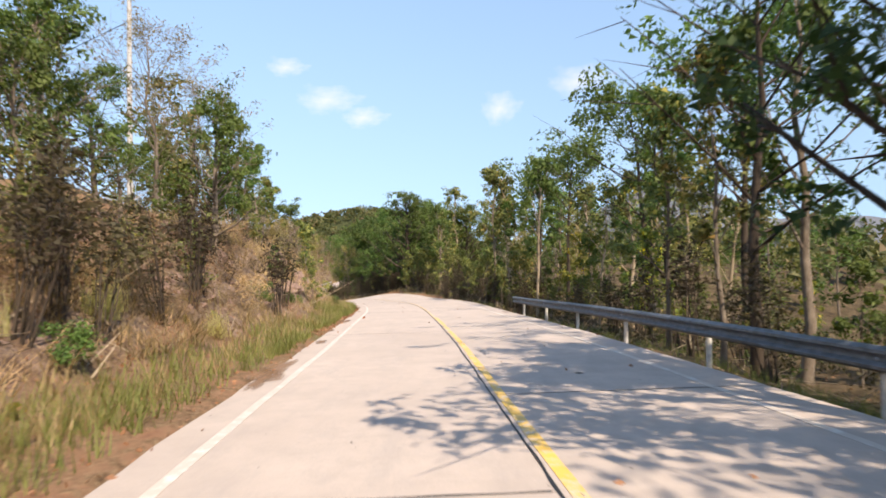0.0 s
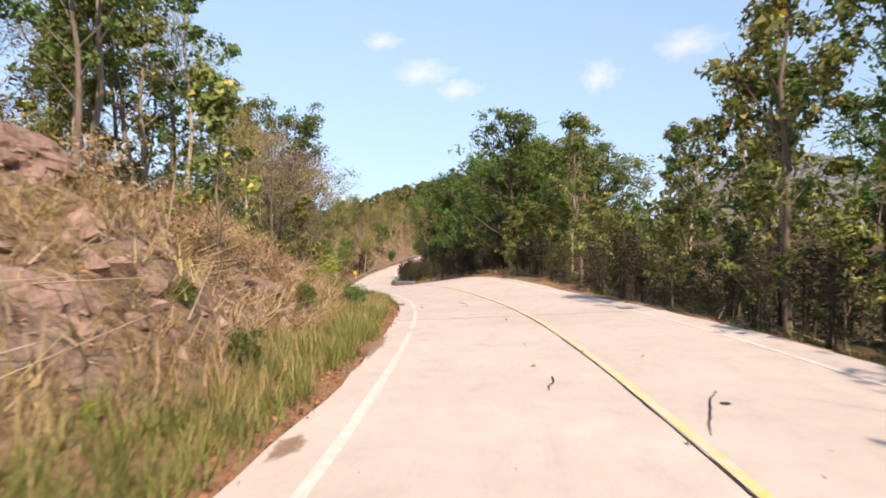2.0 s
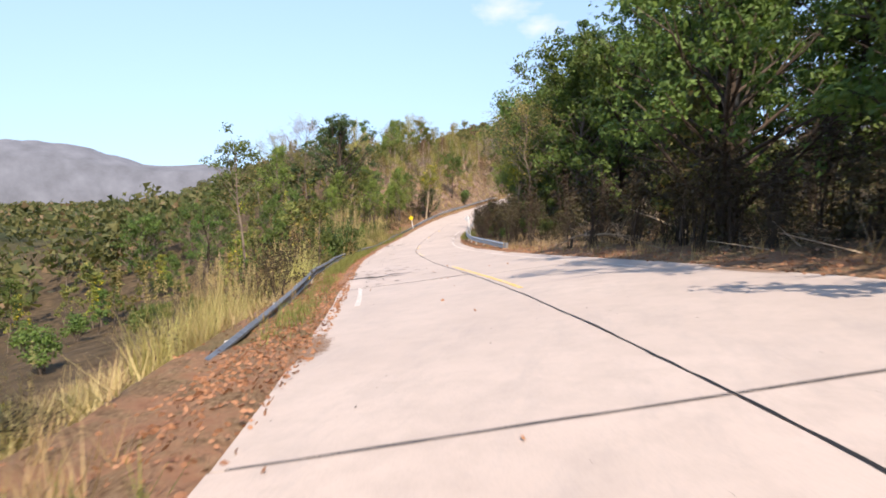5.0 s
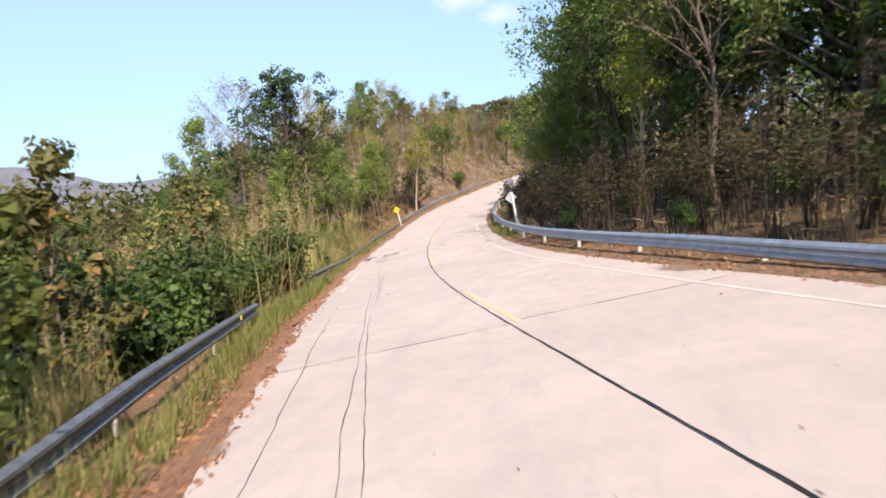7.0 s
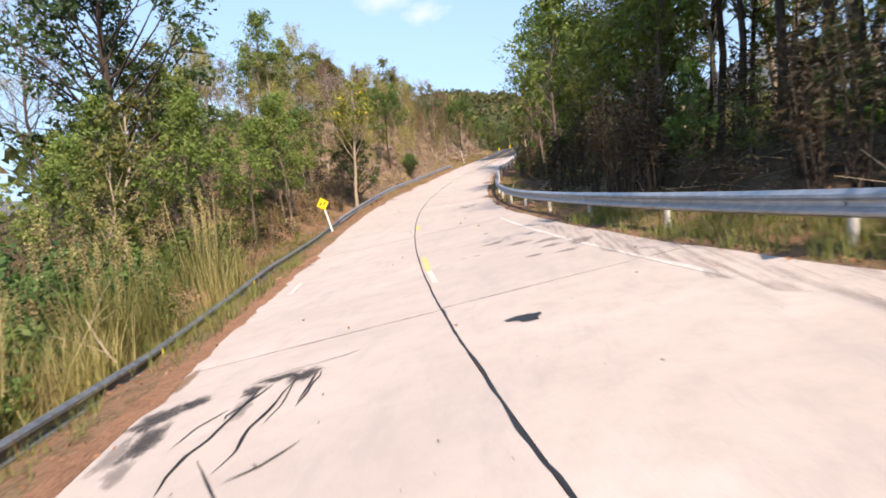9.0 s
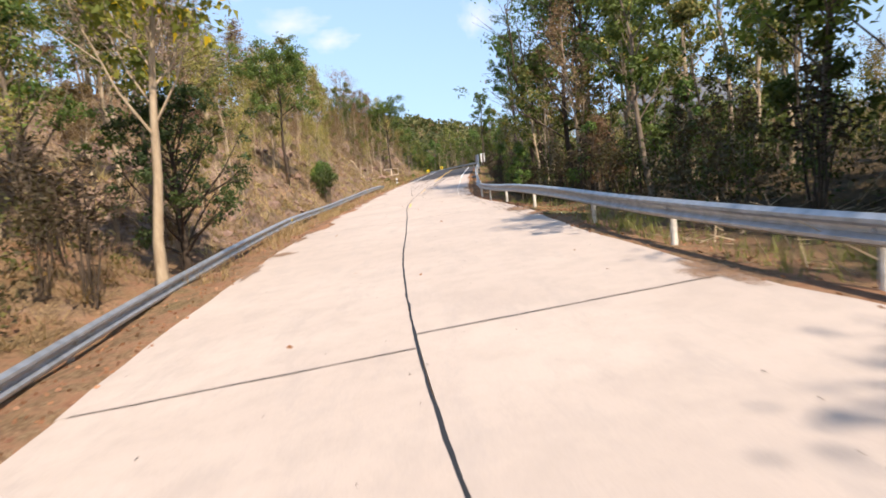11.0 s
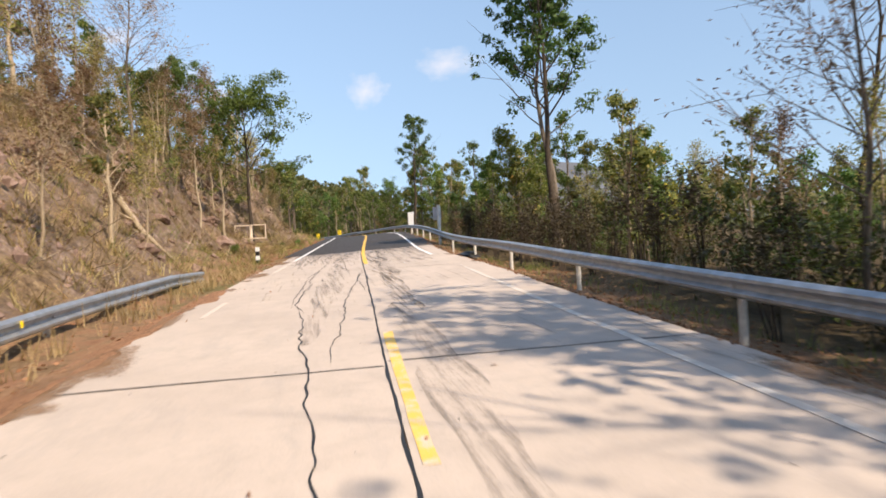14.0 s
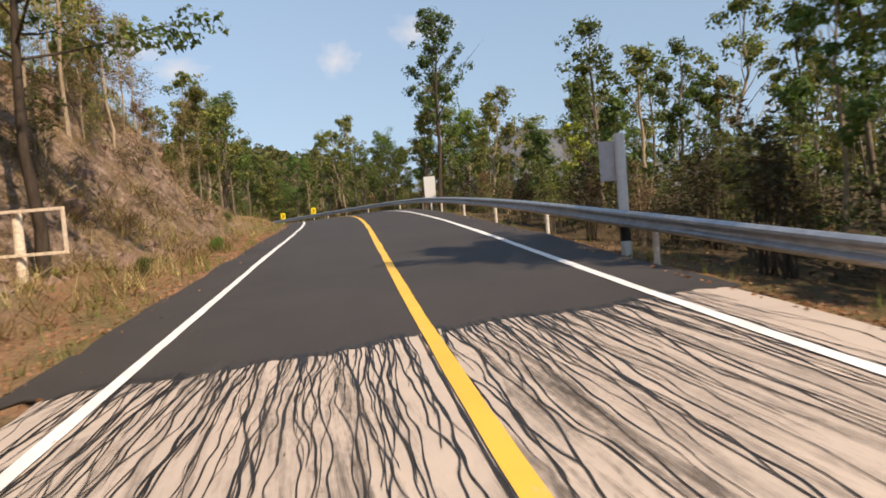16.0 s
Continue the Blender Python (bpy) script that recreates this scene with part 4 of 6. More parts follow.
bend_rail = guard_rail([(91.2, 176)], 4.2, ([90, 96, 103, 110, 180], [0.28, 0.46, 0.57, 0.62, 0.62]), -1, np.concatenate([np.arange(94, 150, 4.2), np.arange(155.3, 176, 5.6)]), "galvanised steel guard rail on white posts round the bend")
guard_rail([(176.004, 268)], 4.4, ([170, 270], [0.60, 0.62]), -1, np.arange(177.7, 268, 5.6), "long galvanised guard rail on white posts beside the drop")


def curled_leaf(y, u):
    """A large dry leaf curled up on the slab."""
    rows = []
    for k in range(7):
        f = k / 6
        w = 0.055 * math.sin(math.pi * min(0.97, f + 0.04)) ** 0.7
        for s in (-1, 0, 1):
            p = spot(y + (f - 0.5) * 0.17, u + s * w + 0.03 * f, 0.012 + 0.05 * abs(s) * (0.4 + f) + 0.03 * f * f)
            rows.append(p)
    faces = [(i * 3 + k, i * 3 + k + 1, i * 3 + k + 4, i * 3 + k + 3) for i in range(6) for k in range(2)]
    put("fallen_leaf", mesh_from("fallen_leaf", rows, faces, LITTER, True), None, "large curled reddish brown leaf lying on the concrete", "leaf")


curled_leaf(24.78, -2.74)


def rail_end(rail, y, u, drop, toward):
    """The rounded end shoe of a rail, bent in behind the beam."""
    n, rows = 9, []
    for k in range(n):
        a = math.pi * 0.62 * k / (n - 1)
        for up in (-0.165, -0.11, -0.05, 0.05, 0.11, 0.165):
            p = spot(y - 0.22 * math.sin(a), u + toward * (0.05 - 0.14 * (1 - math.cos(a))), drop + up)
            rows.append(p)
    faces = [(i * 6 + k, i * 6 + k + 1, (i + 1) * 6 + k + 1, (i + 1) * 6 + k) for i in range(n - 1) for k in range(5)]
    return put("end_shoe", mesh_from("end_shoe", rows, faces, STEEL, True), rail, "pale rounded steel end shoe")


# ---- signs and posts ----
def pipe_post(parent, h, r=0.045, material=WHITEPOST, label=""):
    bm = bmesh.new()
    rod(bm, (0, 0, -0.4), (0, 0, h), r, r, 12)
    return part("post", bm, material, parent, label)


def diamond(side, thick):
    bm = bmesh.new()
    box(bm, (side, thick, side), (0, 0, 0), Matrix.Rotation(radians(45), 4, "Y"), 0.008)
    return bm


def bend_sign(x, y, z_ground, z_mid, turn, lean, label, front):
    s = empty("bend_sign", (x, y, z_ground), label, "road sign")
    s.matrix_world = pose(x, y, z_ground, 0, lean, turn)
    h = z_mid - z_ground
    pipe_post(s, h + (0.02 if front else 0.26), 0.05 if front else 0.06)
    plate = part("plate", diamond(0.46 if front else 0.42, 0.012), SIGN_YELLOW if front else SIGN_BACK, s, "yellow diamond plate" if front else "bare grey back of a plate")
    plate.location = (0 if front else -0.06, -0.062 if front else 0.062, h)
    if front:
        for dx, dz in ((-0.09, 0.02), (0.10, 0.0)):
            bm = bmesh.new()
            box(bm, (0.17, 0.004, 0.055), (dx, -0.072, h + dz), Matrix.Rotation(radians(-38), 4, "Y"))
            part("chevron", bm, BLACK, plate, "black slanted bar").location = -plate.location
    return s


bend_sign(-36.75, 138.38, -8.8, -6.99, 8, -12, "yellow diamond bend sign on a leaning white post behind the rail", True)
bend_sign(-23.28, 114.9, -7.6, -5.46, 24, -8.5, "diamond road sign seen from behind on a white post", False)


def panel_sign():
    s = empty("panel_sign", (-25.83, 212.38, -4.76), "tall white sign post with a grey panel seen from behind", "road sign", turn=-30)
    post = pipe_post(s, 2.30, 0.10)
    bm = bmesh.new()
    rod(bm, (0, 0, 0.22), (0, 0, 0.5), 0.103, 0.103, 14)
    part("band", bm, BLACK, post, "black painted band")
    bm = bmesh.new()
    box(bm, (0.50, 0.02, 0.78), (-0.15, 0.135, 1.80), bevel=0.006)
    panel = part("panel", bm, SIGN_BACK, s, "grey metal back")
    for dx in (-0.385, 0.085):
        bm = bmesh.new()
        box(bm, (0.03, 0.03, 0.80), (dx, 0.111, 1.80))
        part("batten", bm, SIGN_BACK, panel)


def tar_bag(y, u):
    """A crumpled dark sheet lying at the rail's foot."""
    bm = bmesh.new()
    bmesh.ops.create_icosphere(bm, subdivisions=3, radius=0.5)
    for v in bm.verts:
        v.co = Vector((v.co.x * 0.9, v.co.y * 1.5, max(v.co.z, -0.1) * 0.45)) * (1 + 0.45 * noise.noise(v.co * 3.1))
    me = bpy.data.meshes.new("black_sheet")
    bm.to_mesh(me)
    bm.free()
    me.materials.append(BLACK)
    ob = put("black_sheet", me, None, "crumpled black sheet lying under the guard rail", "rubbish")
    p = ground_point(y, u)
    ob.location = (float(p[0]), float(p[1]), float(p[2]) + 0.04)


def frame_sign():
    s = empty("sign_frame", (-36.95, 214.52, -5.06), "empty rusty cream sign frame on a thick post", "sign frame", turn=-14)
    bm = bmesh.new()
    rod(bm, (-0.02, 0.09, -0.4), (0, 0.09, 1.98), 0.105, 0.085, 10)
    part("post", bm, RUST, s, "thick rusty cream post")
    for name, size, at in (("bar", (1.9, 0.05, 0.06), (0, -0.03, 2.0)), ("bar", (1.9, 0.05, 0.06), (0, -0.03, 1.2)), ("upright", (0.06, 0.05, 0.738), (-0.92, -0.03, 1.6)), ("upright", (0.06, 0.05, 0.738), (0.92, -0.03, 1.6))):
        bm = bmesh.new()
        box(bm, size, at, bevel=0.006)
        part(name, bm, RUST, s)


def guide_post(x, y, z, h, label="black and white banded concrete guide post"):
    s = empty("guide_post", (x, y, z), label, "guide post", turn=-10)
    bands = 4
    for i in range(bands):
        bm = bmesh.new()
        box(bm, (0.16, 0.16, h / bands), (0, 0, h / bands * (i + 0.5) - 0.004 * i), bevel=0.012)
        part("band", bm, WHITEPOST if i % 2 else BLACK, s)
    bm = bmesh.new()
    box(bm, (0.15, 0.15, 0.3), (0, 0, -0.152))
    part("foot", bm, POLE, s)


def chevron_sign(y, u, label):
    p = ground_point(y, u)
    s = empty("chevron_sign", p, label, "road sign", "chevron signs on the bend")
    pipe_post(s, 1.1, 0.04)
    bm = bmesh.new()
    box(bm, (0.45, 0.015, 0.6), (0, -0.05, 1.25), bevel=0.006)
    plate = part("plate", bm, SIGN_YELLOW, s)
    for k in (-1, 1):
        bm = bmesh.new()
        box(bm, (0.30, 0.006, 0.08), (0, -0.062, 1.25 + k * 0.09), Matrix.Rotation(radians(40 * k), 4, "Y"))
        part("chevron", bm, BLACK, plate)


def white_board(x, y, z):
    s = empty("marker_board", (x, y, z), "plain white marker board on a post behind the rail", "road sign", turn=-20)
    pipe_post(s, 1.6, 0.05)
    bm = bmesh.new()
    box(bm, (0.75, 0.02, 1.5), (0, -0.06, 1.6), bevel=0.006)
    part("board", bm, WHITEPOST, s)


rail_end(bend_rail, 91.22, 4.2, 0.16, -1)
tar_bag(200.6, 4.3)
panel_sign()
frame_sign()
guide_post(-35.86, 204.78, -5.38, 0.78)
for q in (258.6, 262):
    chevron_sign(q, 5.2, "small yellow chevron sign with black bars behind the far rail")
white_board(-22.53, 241.51, -3.24)


def utility_pole():
    gz = 1.6
    s = empty("utility_pole", (-18.3, 35.8, gz), "tall pale concrete electricity pole with a steel crossarm", "utility pole", turn=2)
    bm = bmesh.new()
    rod(bm, (0, 0, -0.5), (0, 0, 15.2), 0.19, 0.12, 12)
    part("pole", bm, POLE, s)
    bm = bmesh.new()
    box(bm, (3.6, 0.10, 0.12), (0.1, -0.18, 14.6), bevel=0.01)
    crossarm = part("crossarm", bm, STEEL, s)
    for dx in (-1.6, -0.8, 0.9, 1.8):
        bm = bmesh.new()
        for k in range(4):
            rod(bm, (dx, -0.18, 14.66 + 0.05 * k), (dx, -0.18, 14.70 + 0.05 * k), 0.07 - 0.008 * k, 0.05 - 0.006 * k, 10)
        part("insulator", bm, BARK_DARK, crossarm, "dark insulator")
    bm = bmesh.new()
    rod(bm, (0.02, 0, 13.2), (-4.6, -1.2, 10.2), 0.022, 0.022, 6)
    part("stay_wire", bm, TAR, s)


utility_pole()


# ---- plants ----
def leaf_quads(centers, size, r, flat=0.35, narrow=0.5, hang=0.0, tri=False):
    """Small pointed leaves at the given places, turned at random."""
    n = len(centers)
    a = r.normal(size=(n, 3))
    a[:, 2] = a[:, 2] * (1 - flat) - hang
    a /= np.linalg.norm(a, axis=1)[:, None] + 1e-9
    b = np.cross(a, r.normal(size=(n, 3)) * np.array([1, 1, 0.5]))
    b /= np.linalg.norm(b, axis=1)[:, None] + 1e-9
    s = size * r.uniform(0.55, 1.25, n)[:, None]
    a, b = a * s * 0.5, b * s * 0.5 * narrow
    c = np.asarray(centers)
    if tri:
        return np.stack([c - a + b * 0.75, c - a - b * 0.75, c + a], 1)
    return np.stack([c - a, c + b - a * 0.1, c + a, c - b - a * 0.1], 1)


def leaf_puffs(centers, radius, each, size, r, narrow=0.5, flat=0.75, tri=True):
    """Rounded sprays of leaves: each leaf lies roughly along the outside of its spray, tips drooping."""
    n = len(centers)
    d = r.normal(size=(n, each, 3))
    d[..., 2] = d[..., 2] + 0.35
    d /= np.linalg.norm(d, axis=2)[..., None] + 1e-9
    rad = radius * r.uniform(0.55, 1.35, (n, 1, 1)) * r.uniform(0.5, 1.08, (n, each, 1))
    c = (np.asarray(centers)[:, None, :] + d * rad * np.array([1, 1, flat])).reshape(-1, 3)
    up = d.reshape(-1, 3) + r.normal(size=(n * each, 3)) * 0.42 + np.array([0, 0, 0.3])
    up /= np.linalg.norm(up, axis=1)[:, None] + 1e-9
    a = np.cross(up, r.normal(size=(n * each, 3)))
    a[:, 2] -= 0.25
    a /= np.linalg.norm(a, axis=1)[:, None] + 1e-9
    b = np.cross(up, a)
    s = size * r.uniform(0.6, 1.3, n * each)[:, None]
    a, b = a * s * 0.5, b * s * 0.5 * narrow
    if tri:
        return np.stack([c - a * 0.8 + b, c - a * 0.8 - b, c + a], 1)
    return np.stack([c - a, c + b, c + a, c - b], 1)


def limb(R, start, az, rise, length, n=4, lift=0.25):
    """A bent branch line that starts at an angle and turns upwards."""
    pts = [Vector(start)]
    d = Vector((math.cos(az) * math.cos(rise), math.sin(az) * math.cos(rise), math.sin(rise)))
    for k in range(n):
        d = (d + Vector((R.uniform(-0.25, 0.25), R.uniform(-0.25, 0.25), lift * R.uniform(0, 0.8)))).normalized()
        pts.append(pts[-1] + d * length / n)
    return pts


def along(pts, f):
    x = f * (len(pts) - 1)
    i = min(int(x), len(pts) - 2)
    return pts[i].lerp(pts[i + 1], x - i)


def tree_kind(name, label, seed, height, radius, crown_from, spread, limbs, leaves, leaf, bark, foliage, rise=40, stems=1, cluster=0.28, twigs=4, lean=0.05, lift=0.25, narrow=0.5, hang=0.0, sides=6, top=1.0, tri=True):
    """A tree or shrub at the origin: an Empty with its wood and its crown as parts."""
    R, r = random.Random(seed), np.random.default_rng(seed)
    tubes, tips, spots = Tubes(), [], []
    for st in range(stems):
        h = height * (1 if stems == 1 else R.uniform(0.6, 1.0))
        base = Vector((0, 0, -0.25)) if stems == 1 else Vector((R.uniform(-1, 1), R.uniform(-1, 1), 0)) * radius * 5 + Vector((0, 0, -0.15))
        lx, ly = R.uniform(-lean, lean) + (0 if stems == 1 else base.x * 0.9 / max(h, 1)), R.uniform(-lean, lean)
        pts, n = [], 6 if stems == 1 else 3
        for k in range(n + 1):
            f = k / n
            pts.append(base + Vector((lx * h * f + R.uniform(-1, 1) * 0.016 * h * (f > 0) * (f < 0.95), ly * h * f + R.uniform(-1, 1) * 0.016 * h * (f > 0), h * f)))
        rad = radius * (1 if stems == 1 else R.uniform(0.5, 1))
        tubes.add(pts, [rad * (1.18 if k == 0 else 1) * (1 - 0.8 * (k / n) ** 1.1) for k in range(n + 1)], sides)
        count = max(2, limbs // stems)
        for i in range(count):
            f = crown_from + (1 - crown_from) * ((i + R.random()) / count) ** 0.9
            f = min(f, 0.97)
            g = (f - crown_from) / (1 - crown_from + 1e-6)
            p = along(pts, f)
            ln = spread * (1.1 - 0.75 * g ** top) * R.uniform(0.65, 1.15)
            az = i * 2.4 + R.uniform(-0.5, 0.5) + st
            line = limb(R, p, az, radians(rise + 25 * g + R.uniform(-14, 14)), ln, 3 if stems == 1 else 2, lift)
            r0 = max(0.008, rad * 0.42 * (1 - 0.6 * f))
            tubes.add(line, [r0 * (1 - 0.8 * k / (len(line) - 1)) for k in range(len(line))], 3)
            for j in range(twigs):
                fj = R.uniform(0.35, 1.0)
                q = along(line, fj)
                tw = limb(R, q, az + R.uniform(-1.3, 1.3), radians(rise * 0.6 + R.uniform(-30, 35)), ln * R.uniform(0.25, 0.5), 1, lift)
                if j < (3 if leaves < 300 or height > 8.9 else 2) or twigs > 8:
                    tubes.add(tw, [max(0.005, r0 * 0.4), 0.003], 3)
                tips.append((tw, 1.0))
            tips.append((line[1:], 1.3))
        tips.append((pts[-2:], 1.0))
    if leaves >= 1200 and foliage not in (LEAF_BROWN, LEAF_DRY, LEAF_ASH):
        each = 36
        k = r.integers(0, len(tips), max(1, leaves // each))
        centers = [np.array(along(tips[i][0], R.uniform(0.35, 1.0))) for i in k]
        crown = quads_mesh("crown", leaf_puffs(centers, cluster * 1.9, each, leaf * 0.92, r, max(narrow, 0.6) if narrow > 0.4 else narrow, tri=tri), foliage)
    elif leaves:
        k = r.integers(0, len(tips), max(1, leaves // 7))
        for i in k:
            tw = tips[i][0]
            p = along(tw, R.uniform(0.25, 1.0))
            spots.append(np.array(p) + r.normal(size=(7, 3)) * cluster * np.array([1, 1, 0.75]))
        crown = quads_mesh("crown", leaf_quads(np.concatenate(spots), leaf, r, narrow=narrow, hang=hang, tri=tri), foliage)
    ob = new(name)
    tagged(ob, label, "tree" if height > 2.6 and stems < 9 else "shrub")
    put("trunk" if stems == 1 else "brushwood", tubes.mesh("wood", bark), ob)
    if leaves:
        put("crown", crown, ob)
    return ob


class Kinds:
    """Each kind of plant is built once; planting puts the first where it belongs and copies it from then on."""

    def __init__(self):
        self.made, self.used = {}, set()

    def add(self, key, ob):
        self.made[key] = ob

    def plant(self, key, at, scale=1.0, turn=None, tilt=0.0, tall=1.0):
        ob = self.made[key]
        turn = rnd.uniform(0, 360) if turn is None else turn
        m = pose(float(at[0]), float(at[1]), float(at[2]), tilt * rnd.uniform(-1, 1), tilt * rnd.uniform(-1, 1), turn)
        if key not in self.used:
            self.used.add(key)
            ob.matrix_world = m @ Matrix.Diagonal((scale, scale, scale * tall, 1))
            return ob
        k = [scale / ob.scale.x, scale / ob.scale.y, scale * tall / ob.scale.z]
        return copy_thing(ob, m @ Matrix.Diagonal((*k, 1)))


kinds = Kinds()
plant = kinds.plant
for i in range(2):
    kinds.add("dome%d" % i, tree_kind("dome_tree", ("huge dense dark green tree with foliage down to the ground", "dense dark green tree swallowing the road's edge")[i], 30 + i, 9.5, 0.28, 0.06, 4.6, 46, 8600, 0.25, BARK_DARK, LEAF_GREEN, 28, 1, 0.27, 8, 0.04, top=1.6))
for i in range(2):
    kinds.add("broad%d" % i, tree_kind("broadleaf_tree", "dense round-crowned tree with dark green leaves beside the road", 40 + i, 9.0, 0.22, 0.22, 4.2, 30, 4800, 0.23, BARK, LEAF_GREEN, 30, 1, 0.29, 7))
for i in range(5):
    kinds.add("slim%d" % i, tree_kind("slender_tree", ("slender roadside tree with sparse olive leaves", "leggy forest tree with thin green crown", "tall thin-stemmed tree with patchy leaves", "forked slim tree with drooping olive leaves", "narrow tree with small leaf clumps")[i], 60 + i, 8.5, 0.085 + 0.012 * i, 0.32, 2.3, 17, 2100, 0.235, BARK if i % 2 else BARK_PALE, LEAF_OLIVE if i % 3 else LEAF_GREEN, 46, 1, 0.20, 5, 0.10, top=2.2))
for i in range(3):
    kinds.add("back%d" % i, tree_kind("forest_tree", ("thin forest tree deep in the wood", "bushy-crowned tree behind the roadside trees", "olive-green tree of the wooded slope")[i], 70 + i, 8.0, 0.10, 0.26, 2.4, 12, 900, 0.36, BARK, (LEAF_OLIVE, LEAF_GREEN, LEAF_OLIVE)[i], 38, 1, 0.30, 3, 0.08, sides=5, top=2.2))
for i in range(4):
    kinds.add("mid%d" % i, tree_kind(("small_tree", "young_tree", "scrub_tree", "leafy_sapling")[i], ("small bushy tree with olive leaves to the ground", "young green tree with a full crown", "low dry tree with brown and olive leaves", "small yellowish green tree")[i], 75 + i, 4.6, 0.055, 0.12, 1.6, 17, 1500, 0.21, BARK, (LEAF_OLIVE, LEAF_GREEN, LEAF_BROWN, LEAF_YELLOW)[i], 40, 1, 0.18, 5, 0.12, sides=5))
for i in range(2):
    kinds.add("pale%d" % i, tree_kind("half_bare_tree", ("pale dry tree with thin yellowish leaves on the slope", "thin grey tree that has lost most of its leaves")[i], 80 + i, 7.5, 0.075, 0.28, 1.9, 20, 2000, 0.165, BARK_PALE, LEAF_DRY if i == 0 else LEAF_BROWN, 50, 1, 0.20, 6, 0.08, top=1.5))
for i in range(2):
    kinds.add("bare%d" % i, tree_kind("leafless_tree", "leafless dark tree with bare forked branches", 90 + i, 7.5, 0.10, 0.34, 2.6, 12, 40, 0.14, BARK_DARK, LEAF_BROWN, 52, 1, 0.2, 5, 0.12))
for i in range(2):
    kinds.add("twig%d" % i, tree_kind("twiggy_tree", "greyish pink leafless tree with a haze of fine twigs", 94 + i, 7.5, 0.085, 0.34, 3.3, 26, 2400, 0.13, BARK, LEAF_ASH if i else LEAF_DRY, 32, 1, 0.20, 9, 0.08, top=2.0))
for i in range(2):
    kinds.add("tall%d" % i, tree_kind("tall_tree", "tall open-crowned tree with dark green leaf clumps", 100 + i, 13.0, 0.17, 0.46, 3.4, 22, 4600, 0.235, (BARK, BARK_DARK)[i], LEAF_DARK, 38, 1, 0.21, 6, 0.09, top=1.8))
kinds.add("feather", tree_kind("overhanging_tree", "spreading tree with feathery dark leaves hanging over the road", 110, 8.5, 0.14, 0.30, 4.6, 18, 4600, 0.145, BARK_DARK, LEAF_DARK, 22, 1, 0.19, 7, 0.1, 0.12, 0.36, tri=False))
kinds.add("umbrella", tree_kind("spreading_tree", "tree with a flat spreading olive crown above the rock face", 112, 9.2, 0.14, 0.5, 4.0, 22, 8600, 0.20, BARK_DARK, LEAF_GREEN, 22, 1, 0.26, 7, 0.10, top=2.4))
for i in range(2):
    kinds.add("round%d" % i, tree_kind("round_tree", "dense round dark green tree standing above the scrub", 34 + i, 8.6, 0.26, 0.14, 4.4, 42, 6400, 0.24, BARK_DARK, LEAF_NIGHT, 30, 1, 0.27, 7, 0.04, top=2.2))
kinds.add("lime", tree_kind("light_green_tree", "tall leafy tree with light yellowish green leaves", 117, 9.0, 0.13, 0.34, 3.0, 24, 3200, 0.25, BARK, LEAF_LIME, 42, 1, 0.30, 5, 0.08, top=1.8))
kinds.add("plume", tree_kind("feathery_tree", "slim tree with a small feathery green crown above the scrub", 119, 9.2, 0.11, 0.56, 2.2, 18, 1500, 0.22, BARK, LEAF_GREEN, 40, 1, 0.28, 5, 0.08, top=1.7))
kinds.add("canopy", tree_kind("canopy_tree", "tall shade tree with bare lower trunk and dark crown", 118, 10.5, 0.15, 0.48, 4.0, 20, 3000, 0.27, BARK_DARK, LEAF_GREEN, 26, 1, 0.36, 6, 0.08, top=2.2))
kinds.add("golden", tree_kind("yellow_leaved_tree", "pale-barked tree with yellow and green leaves beside the rail", 115, 8.0, 0.13, 0.35, 3.0, 18, 2100, 0.24, BARK_PALE, LEAF_YELLOW, 45, 1, 0.3, 5, 0.10))
for i in range(4):
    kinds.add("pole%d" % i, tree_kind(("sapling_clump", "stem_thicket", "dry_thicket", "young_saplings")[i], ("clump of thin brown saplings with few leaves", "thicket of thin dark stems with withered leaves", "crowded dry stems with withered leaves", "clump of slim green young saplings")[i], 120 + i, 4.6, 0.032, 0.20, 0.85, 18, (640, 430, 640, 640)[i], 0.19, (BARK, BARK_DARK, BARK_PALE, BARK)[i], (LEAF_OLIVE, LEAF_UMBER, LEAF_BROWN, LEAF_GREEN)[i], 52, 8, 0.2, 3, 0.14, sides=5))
for i in range(3):
    kinds.add("bush%d" % i, tree_kind("green_bush", ("leafy green bush on the verge", "dark green leafy shrub", "broad-leaved yellowish green bush")[i], 140 + i, 1.5, 0.02, 0.10, 0.75, 30, 1500, 0.105, BARK, (LEAF_GREEN, LEAF_DARK, LEAF_YELLOW)[i], 40, 9, 0.17, 3, 0.3, sides=3, tri=False))
for i in range(3):
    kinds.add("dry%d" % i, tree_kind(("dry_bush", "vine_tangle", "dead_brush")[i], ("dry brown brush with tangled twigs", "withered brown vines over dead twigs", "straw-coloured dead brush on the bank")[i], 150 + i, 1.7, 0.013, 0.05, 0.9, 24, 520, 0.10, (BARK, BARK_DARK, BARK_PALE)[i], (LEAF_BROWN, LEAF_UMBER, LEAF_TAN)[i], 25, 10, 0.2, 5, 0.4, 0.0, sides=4))


